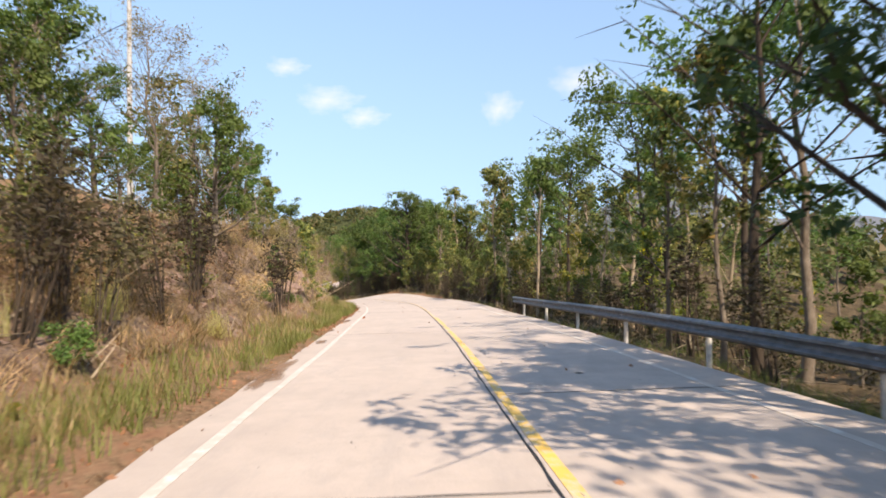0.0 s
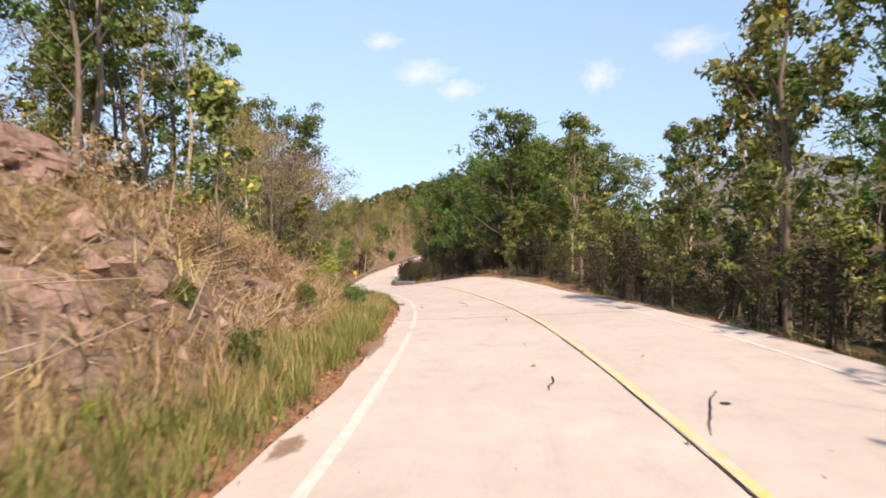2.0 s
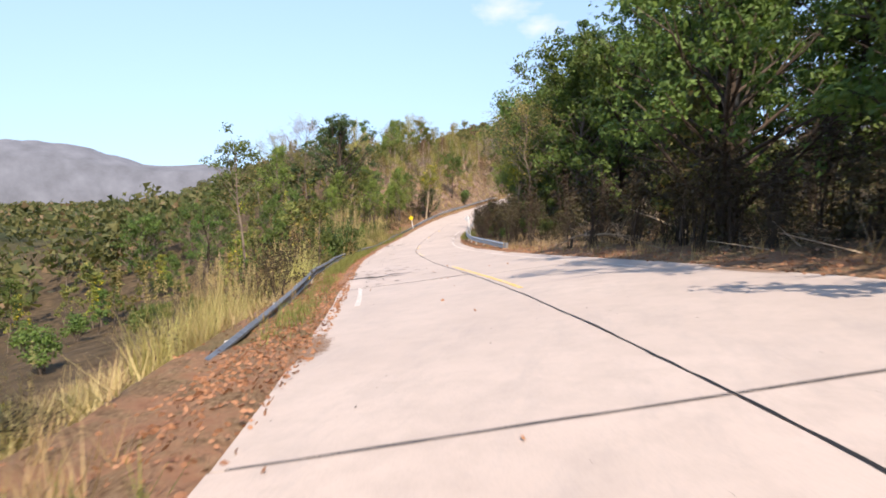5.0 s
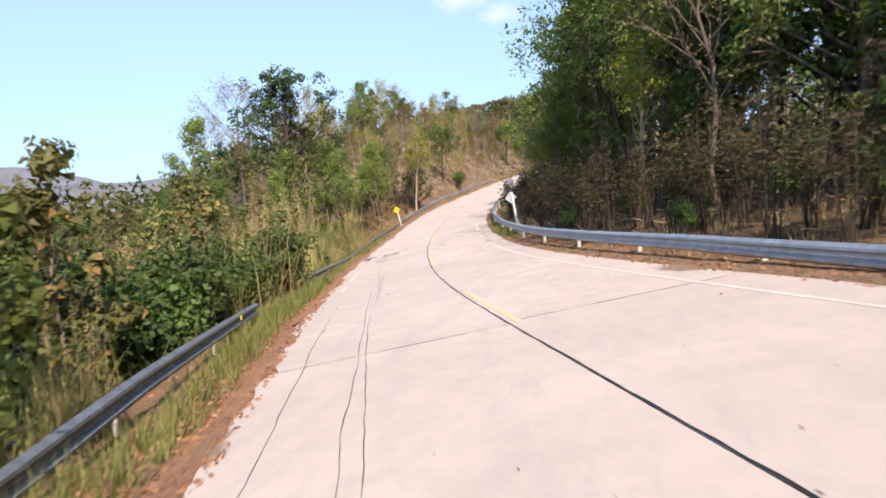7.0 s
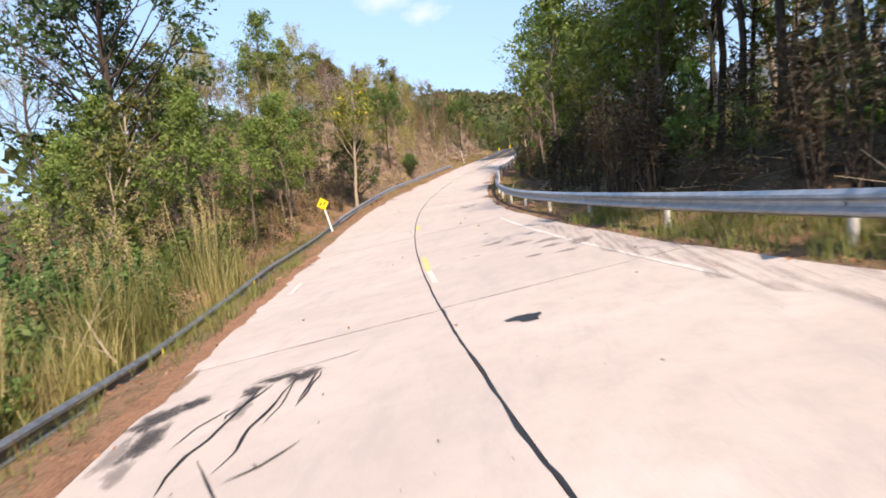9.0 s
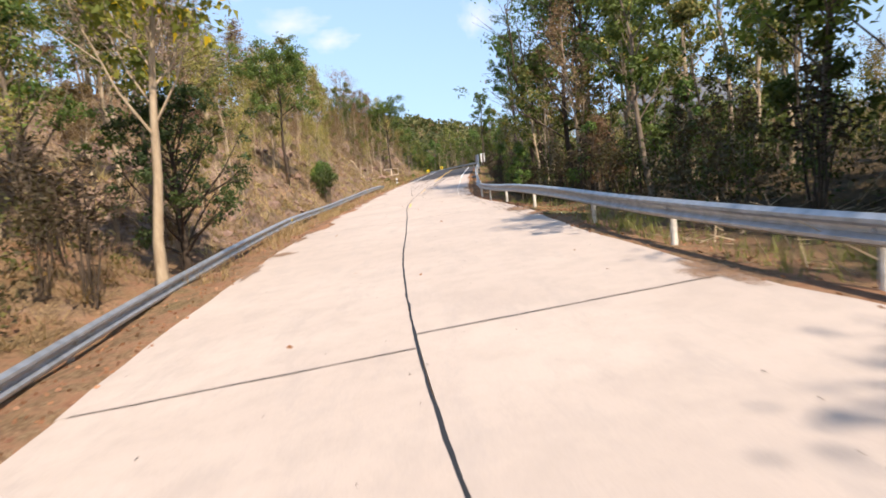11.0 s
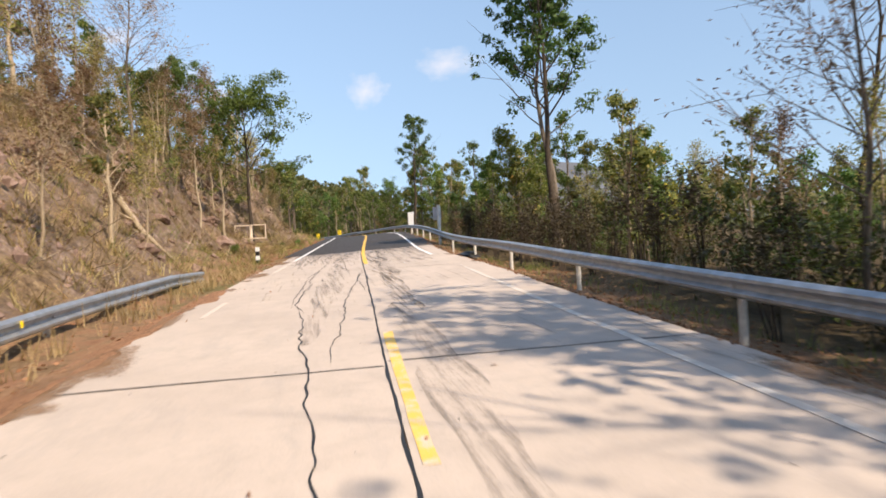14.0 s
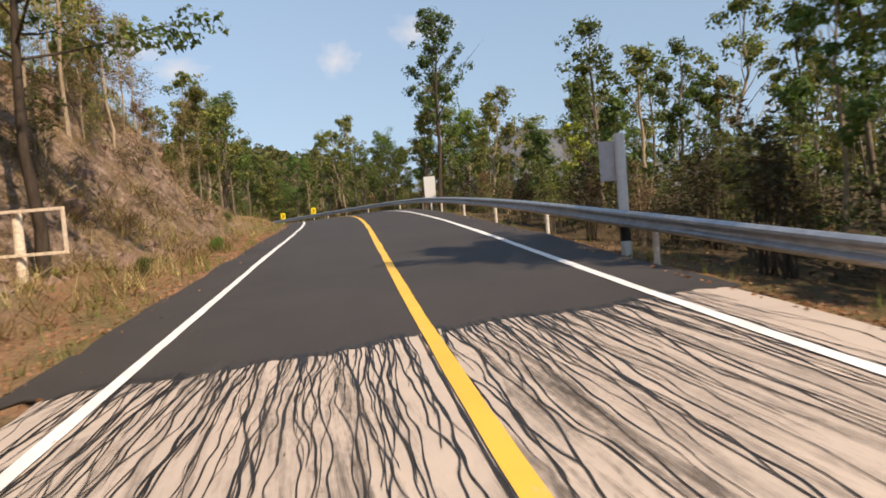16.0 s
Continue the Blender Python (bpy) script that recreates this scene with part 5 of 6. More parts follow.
def reed_kind(seed):
    r = np.random.default_rng(seed)
    quads = []
    for k in range(150):
        b = r.normal(size=2) * 0.35
        az, h, bend = r.uniform(0, 6.28), r.uniform(1.0, 2.4), r.uniform(0.2, 1.0)
        d = np.array([math.cos(az), math.sin(az)])
        side = np.array([-d[1], d[0], 0]) * r.uniform(0.008, 0.018)
        last = None
        for f in np.linspace(0, 1, 5):
            p = np.array([b[0] + d[0] * bend * f ** 2, b[1] + d[1] * bend * f ** 2, h * (f - 0.25 * bend * f ** 3) - 0.05])
            w = side * (1.1 - f)
            if last is not None:
                quads.append([last[0] - last[1], last[0] + last[1], p + w, p - w])
            last = (p, w)
    ob = tagged(new("reed_grass"), "tall straw-coloured reed grass clump on the slope", "grass")
    put("tuft", quads_mesh("tuft", np.array(quads), REED if seed % 2 else GRASS), ob)
    plume = []
    for k in range(5):
        b = r.normal(size=2) * 0.4
        top = np.array([b[0], b[1], r.uniform(2.1, 2.8)])
        plume.append(leaf_quads(top + r.normal(size=(110, 3)) * np.array([0.04, 0.04, 0.2]), 0.05, r, 0.0, 0.3))
        stem = np.array([b[0] * 0.5, b[1] * 0.5, 0])
        w = np.array([0.006, 0, 0])
        plume.append(np.array([[stem - w, stem + w, top + w, top - w]]))
    put("plume", quads_mesh("plume", np.concatenate(plume), STRAW), ob, "pale feathery plumes")
    return ob


kinds.add("reed0", reed_kind(201))
kinds.add("reed1", reed_kind(202))


def at_xy(x, y):
    """Ground place below a world x, y."""
    yy = y
    for _ in range(5):
        x0, s = curve_at(ROAD_TABLE[0], yy)
        q = math.sqrt(1 + float(s) ** 2)
        u = ((x - float(x0)) - (y - yy) * float(s)) / q
        yy = y + u * float(s) / q
    return np.array([x, y, float(land(yy, u))])


# trees that stand out, and some out of view added to shade the road
# round trees before y 7 stand beside the view, added for road shade
SINGLE = [("dome0", -2.7, 69.2, 0.62, 1), ("dome1", 2, 76, 0.4, 1), ("dome0", -8, 78.5, 0.72, 1.1), ("round1", 8.7, -3.5, 1.15, 1), ("round0", 6.9, 2.2, 1.15, 1), ("round0", 8.6, -6.5, 1.2, 1), ("round1", 6.4, 6.4, 0.95, 1), ("feather", 7, 9, 1.1, 1), ("feather", 6.8, 3.5, 1.05, 1),
          ("feather", 6.9, 13.4, 1.1, 1), ("feather", 8.6, 22.5, 0.95, 1), ("slim1", 7, 15.3, 0.9, 1), ("slim2", 7.6, 30.1, 0.8, 1), ("slim3", 6.2, 41.5, 1.15, 1), ("slim0", 5.2, 34, 1, 1),
          # canopies at y 19 to 27 and 176 to 180: added for road shade
          ("slim4", -15.9, 38.5, 1, 1), ("golden", -8.3, 43.6, 0.23, 0.78), ("mid0", -5.5, 26.2, 0.38, 1), ("mid1", -6.0, 22.4, 0.3, 1), ("canopy", -22.2, 173.4, 1.35, 1), ("canopy", -21.6, 176.4, 1.35, 1), ("canopy", -20.6, 179.6, 1.35, 1), ("canopy", 9.5, 19.5, 1, 1), ("canopy", 9.2, 27, 0.95, 1), ("canopy", -21.2, 169.6, 1.3, 1), ("canopy", 7.6, 38.4, 0.95, 1), ("canopy", 6.8, 44.0, 0.95, 1), ("round1", -38.6, 150.5, 0.5, 1), ("twig0", -14.2, 55.8, 0.86, 1), ("twig0", -12.2, 52, 0.64, 1), ("slim4", -16.8, 55, 1, 1),
          ("twig1", -12.8, 49.2, 0.64, 1), ("slim2", -18.5, 60, 1.26, 1), ("mid0", -17, 64.5, 1.1, 1), ("twig0", -15, 58, 0.98, 1), ("twig1", -17.4, 62.5, 0.85, 1), ("twig0", -11, 24, 0.99, 1),
          ("broad1", -47.1, 141, 0.85, 1), ("lime", -39.3, 139.9, 0.62, 1), ("lime", -42.2, 146, 0.68, 1), ("broad0", -64.5, 151.9, 0.5, 1), ("dry1", -25.5, 87, 2.2, 1), ("pole1", -27, 88, 0.95, 1), ("mid1", -24.9, 88.9, 0.75, 1), ("dry1", -20.6, 78.2, 1.1, 1), ("dry1", -21.5, 79.3, 1.25, 1), ("dry1", -22.8, 80.6, 1.35, 1), ("dry0", -21.9, 78.6, 1.1, 1), ("dome1", -6.5, 90, 0.76, 1),
          ("dome0", -1.5, 83, 1, 1), ("broad0", -8.5, 97.9, 0.59, 1), ("broad1", -2.1, 90.9, 0.85, 1), ("broad1", -11, 102.4, 0.77, 1), ("tall0", -7.1, 93.9, 0.9, 1), ("tall1", -12, 108.9, 0.9, 1),
          ("tall1", -22.9, 237.6, 0.9, 1), ("twig1", -24.6, 184.6, 0.85, 1), ("feather", -23.6, 171, 1.4, 1), ("twig1", -40.2, 152.5, 1, 1), ("feather", -38.3, 98.6, 0.85, 1),
          ("bush1", -39.4, 176.6, 1.2, 1), ("bush0", -39.4, 178.4, 1.2, 1), ("feather", -24.6, 167.4, 1.3, 1), ("bare1", -23.2, 180.9, 1, 1), ("twig1", -41.5, 207.5, 1, 1), ("broad0", -42.5, 219.4, 0.43, 1),
          ("bush1", -38.9, 174.5, 1.5, 1), ("bush0", -39.6, 176.2, 1.32, 1), ("bare0", -18.2, 112.9, 1.3, 1), ("tall0", -12.7, 118, 0.95, 1), ("dome0", -4.2, 69, 1.02, 1),
          ("dome1", -4.9, 73.2, 0.75, 1), ("slim3", -0.2, 58, 0.95, 1), ("slim2", 4.9, 45.4, 1.15, 1), ("slim1", 3.6, 42, 1.1, 1), ("slim0", -14, 45.6, 1, 1), ("slim4", -16.5, 46.5, 0.85, 1),
          ("umbrella", -15.6, 56.4, 0.9, 1), ("umbrella", -18.6, 61.8, 0.95, 1), ("dome1", 3.2, 84.5, 1.0, 1), ("dome0", 0.6, 90.5, 1.0, 1), ("twig0", -16.6, 58.6, 1, 1), ("twig1", -13.4, 53.5, 0.76, 1), ("plume", -32, 93.4, 1.05, 1), ("round0", -47.6, 138.6, 1.4, 1), ("lime", -40.4, 127.1, 0.5, 1), ("lime", -45.5, 131.5, 0.62, 1), ("lime", -43.6, 128.2, 0.55, 1), ("lime", -46.5, 135, 0.7, 1), ("dome0", -10.6, 98.2, 1, 1), ("dome1", -7.6, 93.8, 0.8, 1), ("dome0", -12.4, 104.5, 1, 1), ("dome1", -21.2, 139.5, 0.75, 1), ("canopy", -20.3, 130, 1, 1), ("canopy", -19.6, 126, 1, 1),
          ("twig1", -54, 140.5, 1.55, 1), ("lime", -55.1, 133.8, 1.05, 1), ("lime", -47.2, 156.4, 0.95, 1), ("golden", -37.9, 147.4, 0.95, 1), ("lime", -40.4, 143.3, 0.72, 1), ("lime", -25.3, 144.4, 1.1, 1),
          ("twig0", -16.4, 103.6, 1.1, 1), ("golden", -18.2, 108.5, 0.75, 1), ("tall1", -21.9, 204.1, 1.15, 1), ("tall0", -21.4, 204.7, 1.0, 1), ("bare0", -26, 170.4, 1.5, 1), ("bare1", -25.4, 171.2, 1.35, 1), ("bare0", -15.6, 193.4, 1.3, 1),
          ("bare1", -24.4, 177, 1.05, 1), ("umbrella", -36.95, 215.6, 1.0, 1), ("lime", -40.4, 131.6, 0.72, 1), ("lime", -39.6, 135.4, 0.6, 1), ("lime", -42.5, 137.5, 0.8, 1), ("umbrella", -40.6, 211.8, 0.6, 1), ("umbrella", -40.4, 170.6, 0.75, 1), ("slim4", -37.9, 210.7, 0.55, 1)]
for key, x, y, sc, tall in SINGLE:
    plant(key, at_xy(x, y), sc, None, 2, tall)


# usual size of each kind where it grows in numbers
USUAL = dict(dome1=0.8, broad0=0.62, broad1=0.85, slim1=0.9, slim2=1.2, slim3=1.15, back0=0.84, back2=0.9, mid0=1.1, mid1=0.9, mid2=0.73, mid3=0.9, pale1=1.05, twig0=1.1,
             tall0=0.9, tall1=0.9, umbrella=0.55, golden=0.5, pole0=0.72, pole1=0.97, pole2=0.6, pole3=0.62, bush0=1.2, bush1=1.2, bush2=0.34, dry0=0.56, dry1=0.7, dry2=0.84, reed0=0.67, reed1=0.84)


def scatter(keys, y0, y1, u0, u1, count, lo, hi, tilt=4, seed=1, clear=()):
    R = random.Random(seed)
    for i in range(count):
        y = y0 + (y1 - y0) * (i + R.random()) / count
        u = u0 + (u1 - u0) * R.random()
        if any(a < y < b and (u > 0) == (side > 0) and abs(u) < lim for a, b, side, lim in clear):
            continue
        key = R.choice(keys)
        plant(key, ground_point(y, u, -0.03), R.uniform(lo, hi) * USUAL.get(key, 1.0), R.uniform(0, 360), tilt)


SLIM = ["slim0", "slim1", "slim2", "slim3", "slim4"]
BACK = ["back0", "back1", "back2"]
MID = ["mid0", "mid1", "mid3"]
POLES = ["pole0", "pole1", "pole2", "pole3"]
# the wood along the right-hand side
scatter(SLIM + ["pale0"], -14, 64, 6.6, 13, 28, 0.75, 1.1, 4, 1)
scatter(BACK + ["slim1"], -14, 74, 13, 34, 34, 0.8, 1.2, 4, 2)
scatter(["pole0", "pole1", "pole1", "dry1"], -14, 66, 6.0, 9, 48, 0.6, 1.0, 5, 3)
scatter(["mid0", "mid1", "mid0"], 36, 66, 6.4, 9.5, 12, 0.5, 0.85, 5, 33)
scatter(MID + ["pole0"], -14, 68, 8, 20, 34, 0.7, 1.2, 5, 4)
scatter(["broad0", "broad1", "broad1", "tall0", "slim1", "feather"], 76, 118, 11.0, 14.5, 17, 0.85, 1.15, 4, 45)
scatter(SLIM + ["broad0"], 78, 150, 10.4, 16, 30, 0.8, 1.2, 4, 5)
scatter(BACK + ["slim2"], 70, 150, 14, 30, 26, 0.85, 1.3, 4, 6)
scatter(["pole1", "pole3", "pole1", "dry1"], 64, 150, 6.3, 10, 56, 0.6, 1.05, 5, 7)
scatter(["mid0", "mid1", "pole1", "pole3"], 66, 150, 8.5, 18, 44, 0.7, 1.2, 5, 8)
scatter(SLIM + ["pale1"], 150, 172, 7.5, 15, 14, 0.7, 1.1, 4, 9)
scatter(SLIM + ["pale1", "pale0", "bare1"], 172, 206, 8.0, 16, 14, 0.42, 0.68, 4, 39)
scatter(SLIM + ["slim0", "lime"], 206, 262, 7.5, 15, 28, 0.6, 0.88, 4, 40)
scatter(["tall0", "tall1", "slim2", "bare0"], 156, 173, 7.0, 12, 7, 0.7, 0.95, 4, 35)
scatter(["pole1", "pole2", "dry1", "mid2"], 150, 262, 6.0, 9.5, 28, 0.6, 0.95, 5, 36)
scatter(BACK + ["pale0"], 150, 174, 15, 42, 18, 0.75, 1.1, 4, 10)
scatter(BACK + ["pale0"], 174, 212, 15, 42, 26, 0.5, 0.75, 4, 41)
scatter(BACK + ["pale0"], 212, 268, 15, 42, 24, 0.75, 1.1, 4, 42)
scatter(POLES, 150, 264, 6.2, 11, 34, 0.5, 0.85, 5, 11)
scatter(MID + ["pole0"], 150, 264, 10, 28, 30, 0.6, 1.0, 5, 12)
scatter(["pole1", "pole1", "dry1"], 68, 128, 5.0, 6.6, 84, 0.6, 0.95, 5, 44)
scatter(["canopy"], 74, 140, 11.0, 14.5, 24, 0.85, 1.1, 4, 61)
scatter(["lime", "broad1", "lime"], 128, 150, 8.8, 11.5, 7, 0.7, 0.95, 4, 78)
scatter(["canopy", "canopy", "broad1"], 98, 126, 9.4, 11.0, 10, 0.9, 1.15, 4, 80)
scatter(["bush0", "bush2", "bush0"], 204, 232, -6.4, -4.9, 10, 0.22, 0.4, 6, 81)
# left: thicket, cutting, bank
scatter(["broad0", "slim1", "slim4", "twig0", "broad1", "mid1"], -14, 23, -13, -7.2, 26, 0.5, 0.78, 4, 13)
scatter(BACK + ["twig1", "slim0"], -14, 66, -28, -12, 34, 0.7, 1.05, 4, 14)
scatter(["dry0", "dry2", "pole0", "dry1", "pole1"], -12, 24, -8.0, -5.7, 44, 0.5, 0.9, 8, 15)
scatter(["reed0"], -6, 16, -6.4, -4.8, 12, 0.35, 0.7, 8, 34)
scatter(["dry0", "dry1", "dry2", "mid0"], 20, 66, -11, -5.6, 24, 0.45, 0.85, 8, 16)
scatter(["bush0", "bush2", "dry2"], -6, 66, -5.6, -4.4, 34, 0.25, 0.55, 8, 17)
scatter(["slim1", "pale0", "slim3", "mid0", "mid1", "twig0"], 44, 70, -20, -8, 24, 0.55, 0.9, 4, 18)
scatter(["twig1", "slim0", "twig0", "back0", "slim3"], 38, 58, -18, -10, 12, 0.65, 0.9, 4, 77)
scatter(MID + ["mid0"], 46, 72, -16, -6.5, 18, 0.45, 0.8, 4, 32)
scatter(["dry0", "dry2", "dry2"], 13, 50, -9.6, -5.2, 30, 0.5, 0.9, 10, 55)
scatter(["dry0", "dry1", "pole1"], -6, 22, -7.0, -5.0, 28, 0.55, 0.85, 8, 56)
scatter(["pole1", "dry1", "pole1", "mid0"], 34, 78, 4.7, 6.4, 70, 0.5, 0.85, 5, 57)
# left: the hollow behind the low rail
scatter(["dry0", "dry1", "reed0", "bush2"], 64, 97, -10, -5.6, 30, 0.5, 0.9, 6, 63)
scatter(["bush0", "bush1", "dry0", "dry1"], 97, 132, -10, -5.8, 32, 0.7, 1.4, 6, 19, ((134, 140, -1, 6.5),))
scatter(["bush0", "dry0", "bush2"], 64, 97, -24, -9, 22, 0.7, 1.2, 6, 64)
scatter(["bush0", "bush1", "mid0", "mid1", "mid3", "bush2"], 97, 142, -26, -9, 40, 0.6, 1.05, 6, 20)
scatter(["reed0", "reed1", "reed0"], 68, 95, -9, -5.3, 24, 0.6, 1.1, 5, 21)
scatter(["reed0"], 106, 115, -8.0, -5.4, 12, 0.9, 1.3, 5, 43)
scatter(["back1", "back2", "mid1", "mid0"], 84, 150, -60, -20, 30, 0.42, 0.72, 4, 22)
scatter(["broad0", "broad1", "slim2", "mid1", "mid0", "mid3"], 126, 152, -18, -7.0, 24, 0.45, 0.72, 4, 23, ((126, 141, -1, 8.0),))
scatter(["dry0", "dry1", "pole2", "pole1"], 128, 156, -8, -5.6, 26, 0.5, 0.9, 6, 24, ((128, 141, -1, 6.2),))
scatter(["bush1", "bush0", "bush1"], 95, 108, -8.0, -5.3, 36, 1.0, 1.7, 6, 46)
scatter(["bush0", "reed0", "dry2", "bush2", "reed0", "bush0"], 116, 143, -10, -5.5, 60, 0.6, 1.0, 6, 54, ((134, 140, -1, 6.0),))
scatter(["bush0", "bush1", "bush0"], 97, 130, -13, -6.8, 46, 1.0, 1.6, 6, 47, ((104, 114, -1, 8.5),))
scatter(["mid1", "mid0", "mid3", "broad1"], 100, 150, -34, -14, 44, 0.6, 0.95, 4, 48)
scatter(["reed0", "reed1"], 80, 95, -8.0, -5.1, 15, 0.6, 1.0, 6, 49)
scatter(["reed0"], 100, 117, -9.0, -5.6, 30, 1.7, 2.6, 5, 50)
scatter(["reed0"], 80, 93, -9.0, -5.6, 13, 1.0, 1.7, 5, 73)
scatter(["reed0", "reed1"], 117, 128, -8.4, -5.4, 22, 1.0, 1.5, 5, 82)
scatter(["mid1", "mid0", "mid1"], 90, 104, -9.5, -6.6, 12, 0.85, 1.15, 5, 74)
# left: the hillside
scatter(["pale0", "pale1", "slim4", "slim0", "pale0"], 148, 262, -20, -7.6, 92, 0.6, 1.0, 4, 25, ((196, 222, -1, 11.5), (150, 196, -1, 9.0)))
scatter(["pale0", "back0", "back2", "twig0", "pale1", "pale0"], 150, 268, -40, -15, 72, 0.85, 1.3, 4, 26)
scatter(["dry0", "dry2", "pole2", "dry1"], 150, 240, -11, -5.8, 50, 0.4, 0.85, 8, 27, ((198, 219, -1, 8.8),))
scatter(["dry2", "pole2", "mid2", "mid0", "mid2"], 148, 256, -28, -8.5, 64, 0.5, 0.9, 8, 28, ((196, 222, -1, 10.5),))
scatter(["broad1", "slim1", "slim2", "mid1", "mid0"], 222, 268, -20, -6, 36, 0.6, 0.95, 4, 29)
scatter(["broad0", "broad1", "slim1", "slim2", "slim3"], 244, 276, 6.5, 22, 28, 0.8, 1.15, 4, 37)
scatter(["mid0", "mid1", "pole0", "pole3"], 240, 276, 5.8, 16, 24, 0.7, 1.1, 4, 38)
scatter(["pale0", "pale0", "slim4", "back0"], 154, 200, -17, -9, 44, 0.65, 0.9, 4, 51, ((196, 222, -1, 11.5),))
scatter(["dry2", "dry0", "dry2"], 152, 196, -9.5, -5.6, 28, 0.3, 0.6, 8, 52)
scatter(["mid0", "mid1", "pole0", "mid1"], 196, 250, 7.0, 14.0, 40, 0.6, 1.0, 5, 75)
scatter(["pole1", "dry1", "pole0", "pole1"], 176, 222, 5.8, 9.5, 54, 0.55, 0.9, 5, 53)
scatter(["pale0", "pale1", "slim4", "pale0"], 200, 228, -11, -7.8, 14, 0.4, 0.65, 6, 65)
scatter(["pale0", "pale1", "slim4", "pale0"], 152, 196, -9.2, -6.0, 36, 0.35, 0.6, 6, 58)
scatter(["mid1", "bush0"], 84, 124, 5.6, 7.4, 12, 0.5, 0.8, 5, 76)
scatter(["dry1", "pole2", "dry0"], 218, 231, -8.4, -6.4, 8, 0.6, 0.9, 6, 72)
scatter(["pole2", "pale1", "pole0", "pole2"], 197, 228, -12.5, -7.4, 34, 0.6, 1.0, 6, 71, ((210, 218, -1, 8.6),))
scatter(["pole1", "dry1", "pole1", "mid1"], 152, 182, 6.0, 11, 60, 0.6, 1.0, 5, 59)
# beyond the far bend
scatter(["broad0", "broad1", "slim1", "slim2", "slim0", "mid1"], 262, 300, -30, 34, 40, 0.6, 1.0, 4, 30)
scatter(["pole3", "bush0", "mid1", "mid0"], 262, 290, 5.5, 28, 20, 0.8, 1.2, 6, 31)


# ---- far woods on the hills, beyond single trees ----
def far_woods():
    r = np.random.default_rng(77)
    crowns = []
    for count, d0, d1, size in ((2000, 36, 120, 1.1), (2600, 110, 700, 2.1)):
        for k in range(count):
            y = r.uniform(-40, 420) if d1 < 200 else r.uniform(-60, 900)
            u = r.choice([-1, 1]) * (d0 + (d1 - d0) * r.uniform() ** 1.4)
            if y > 300:
                u = r.uniform(-400, 300)
            p = ground_point(y, u)
            h, w = r.uniform(5, 9), r.uniform(1.8, 3.2)
            n = 56 if size < 1.5 else 44
            c = r.normal(size=(n, 3))
            c /= np.linalg.norm(c, axis=1)[:, None]
            c *= r.uniform(0.55, 1.0, (n, 1)) * np.array([w, w, h * 0.36])
            c += p + np.array([0, 0, h * 0.58])
            crowns.append(leaf_quads(c, size, r, 0.2, 0.9, tri=True))
    for k in range(1100):
        x, y = r.uniform(-330, 90), r.uniform(430, 720)
        u = x - float(curve_at(ROAD_TABLE[0], y)[0])
        p = ground_point(y, u)
        w, h = r.uniform(4, 7), r.uniform(7, 10)
        c = r.normal(size=(34, 3))
        c /= np.linalg.norm(c, axis=1)[:, None]
        c[:, 2] = np.abs(c[:, 2])
        c = c * np.array([w, w, h * 0.7]) + p
        crowns.append(leaf_quads(c, 3.2, r, 0.2, 0.9, tri=True))
    put("far_woods", quads_mesh("far_woods", np.concatenate(crowns), LEAF_FAR), label="distant dry green woods covering the hills", category="woods", kind="stuff")


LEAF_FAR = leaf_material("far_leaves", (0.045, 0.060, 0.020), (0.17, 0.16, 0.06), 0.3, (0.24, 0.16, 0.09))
far_woods()


# ---- grass, litter, stones ----
def grass_band(name, label, material, bands, height, seed, lean=(0.2, 0.8)):
    r = np.random.default_rng(seed)
    out = []
    for y0, y1, u0, u1, n in bands:
        ty, tu = r.uniform(y0, y1, n), r.uniform(u0, u1, n)
        keep = wave(ty, tu, 1.6, seed) + 0.35 * r.normal(size=n) > -0.1
        ty, tu = ty[keep], tu[keep]
        p = ground_point(ty, tu, -0.02)
        for k in range(6):
            m = len(p)
            b = p + np.stack([r.normal(size=m) * 0.06, r.normal(size=m) * 0.06, np.zeros(m)], 1)
            az = r.uniform(0, 6.28, m)
            h = height * r.uniform(0.35, 1.15, m)
            d = np.stack([np.cos(az), np.sin(az), np.zeros(m)], 1)
            s = np.stack([-np.sin(az), np.cos(az), np.zeros(m)], 1) * (0.004 + 0.012 * height)
            tip = b + d * (h * r.uniform(*lean, m))[:, None] + np.array([0, 0, 1]) * h[:, None]
            out.append(np.stack([b - s, b + s, tip + s * 0.15, tip - s * 0.15], 1))
    put(name, quads_mesh(name, np.concatenate(out), material), label=label, category="grass", kind="stuff")


grass_band("verge_grass", "tufts of green and yellowing verge grass", GRASS, [(-8, 66, -4.6, -3.7, 2600), (28, 66, -4.5, -3.6, 2400), (42, 62, -5.6, -3.55, 2800), (70, 130, -4.3, -3.7, 1300), (86, 140, -6.5, -4.4, 2600), (120, 150, 4.0, 6.0, 700), (-8, 64, 4.2, 7, 1500), (112, 124, 3.75, 5.0, 900), (150, 264, 4.6, 6.0, 900), (196, 262, -6.5, -3.9, 1300)], 0.30, 301)
grass_band("lush_grass", "long green grass hanging over the road's edge", GRASS, [(20, 62, -5.0, -3.75, 1700), (99.6, 108, -4.9, -3.8, 1100), (86, 99.6, -4.5, -3.85, 420), (-8, 20, -4.9, -3.8, 900)], 0.38, 305)
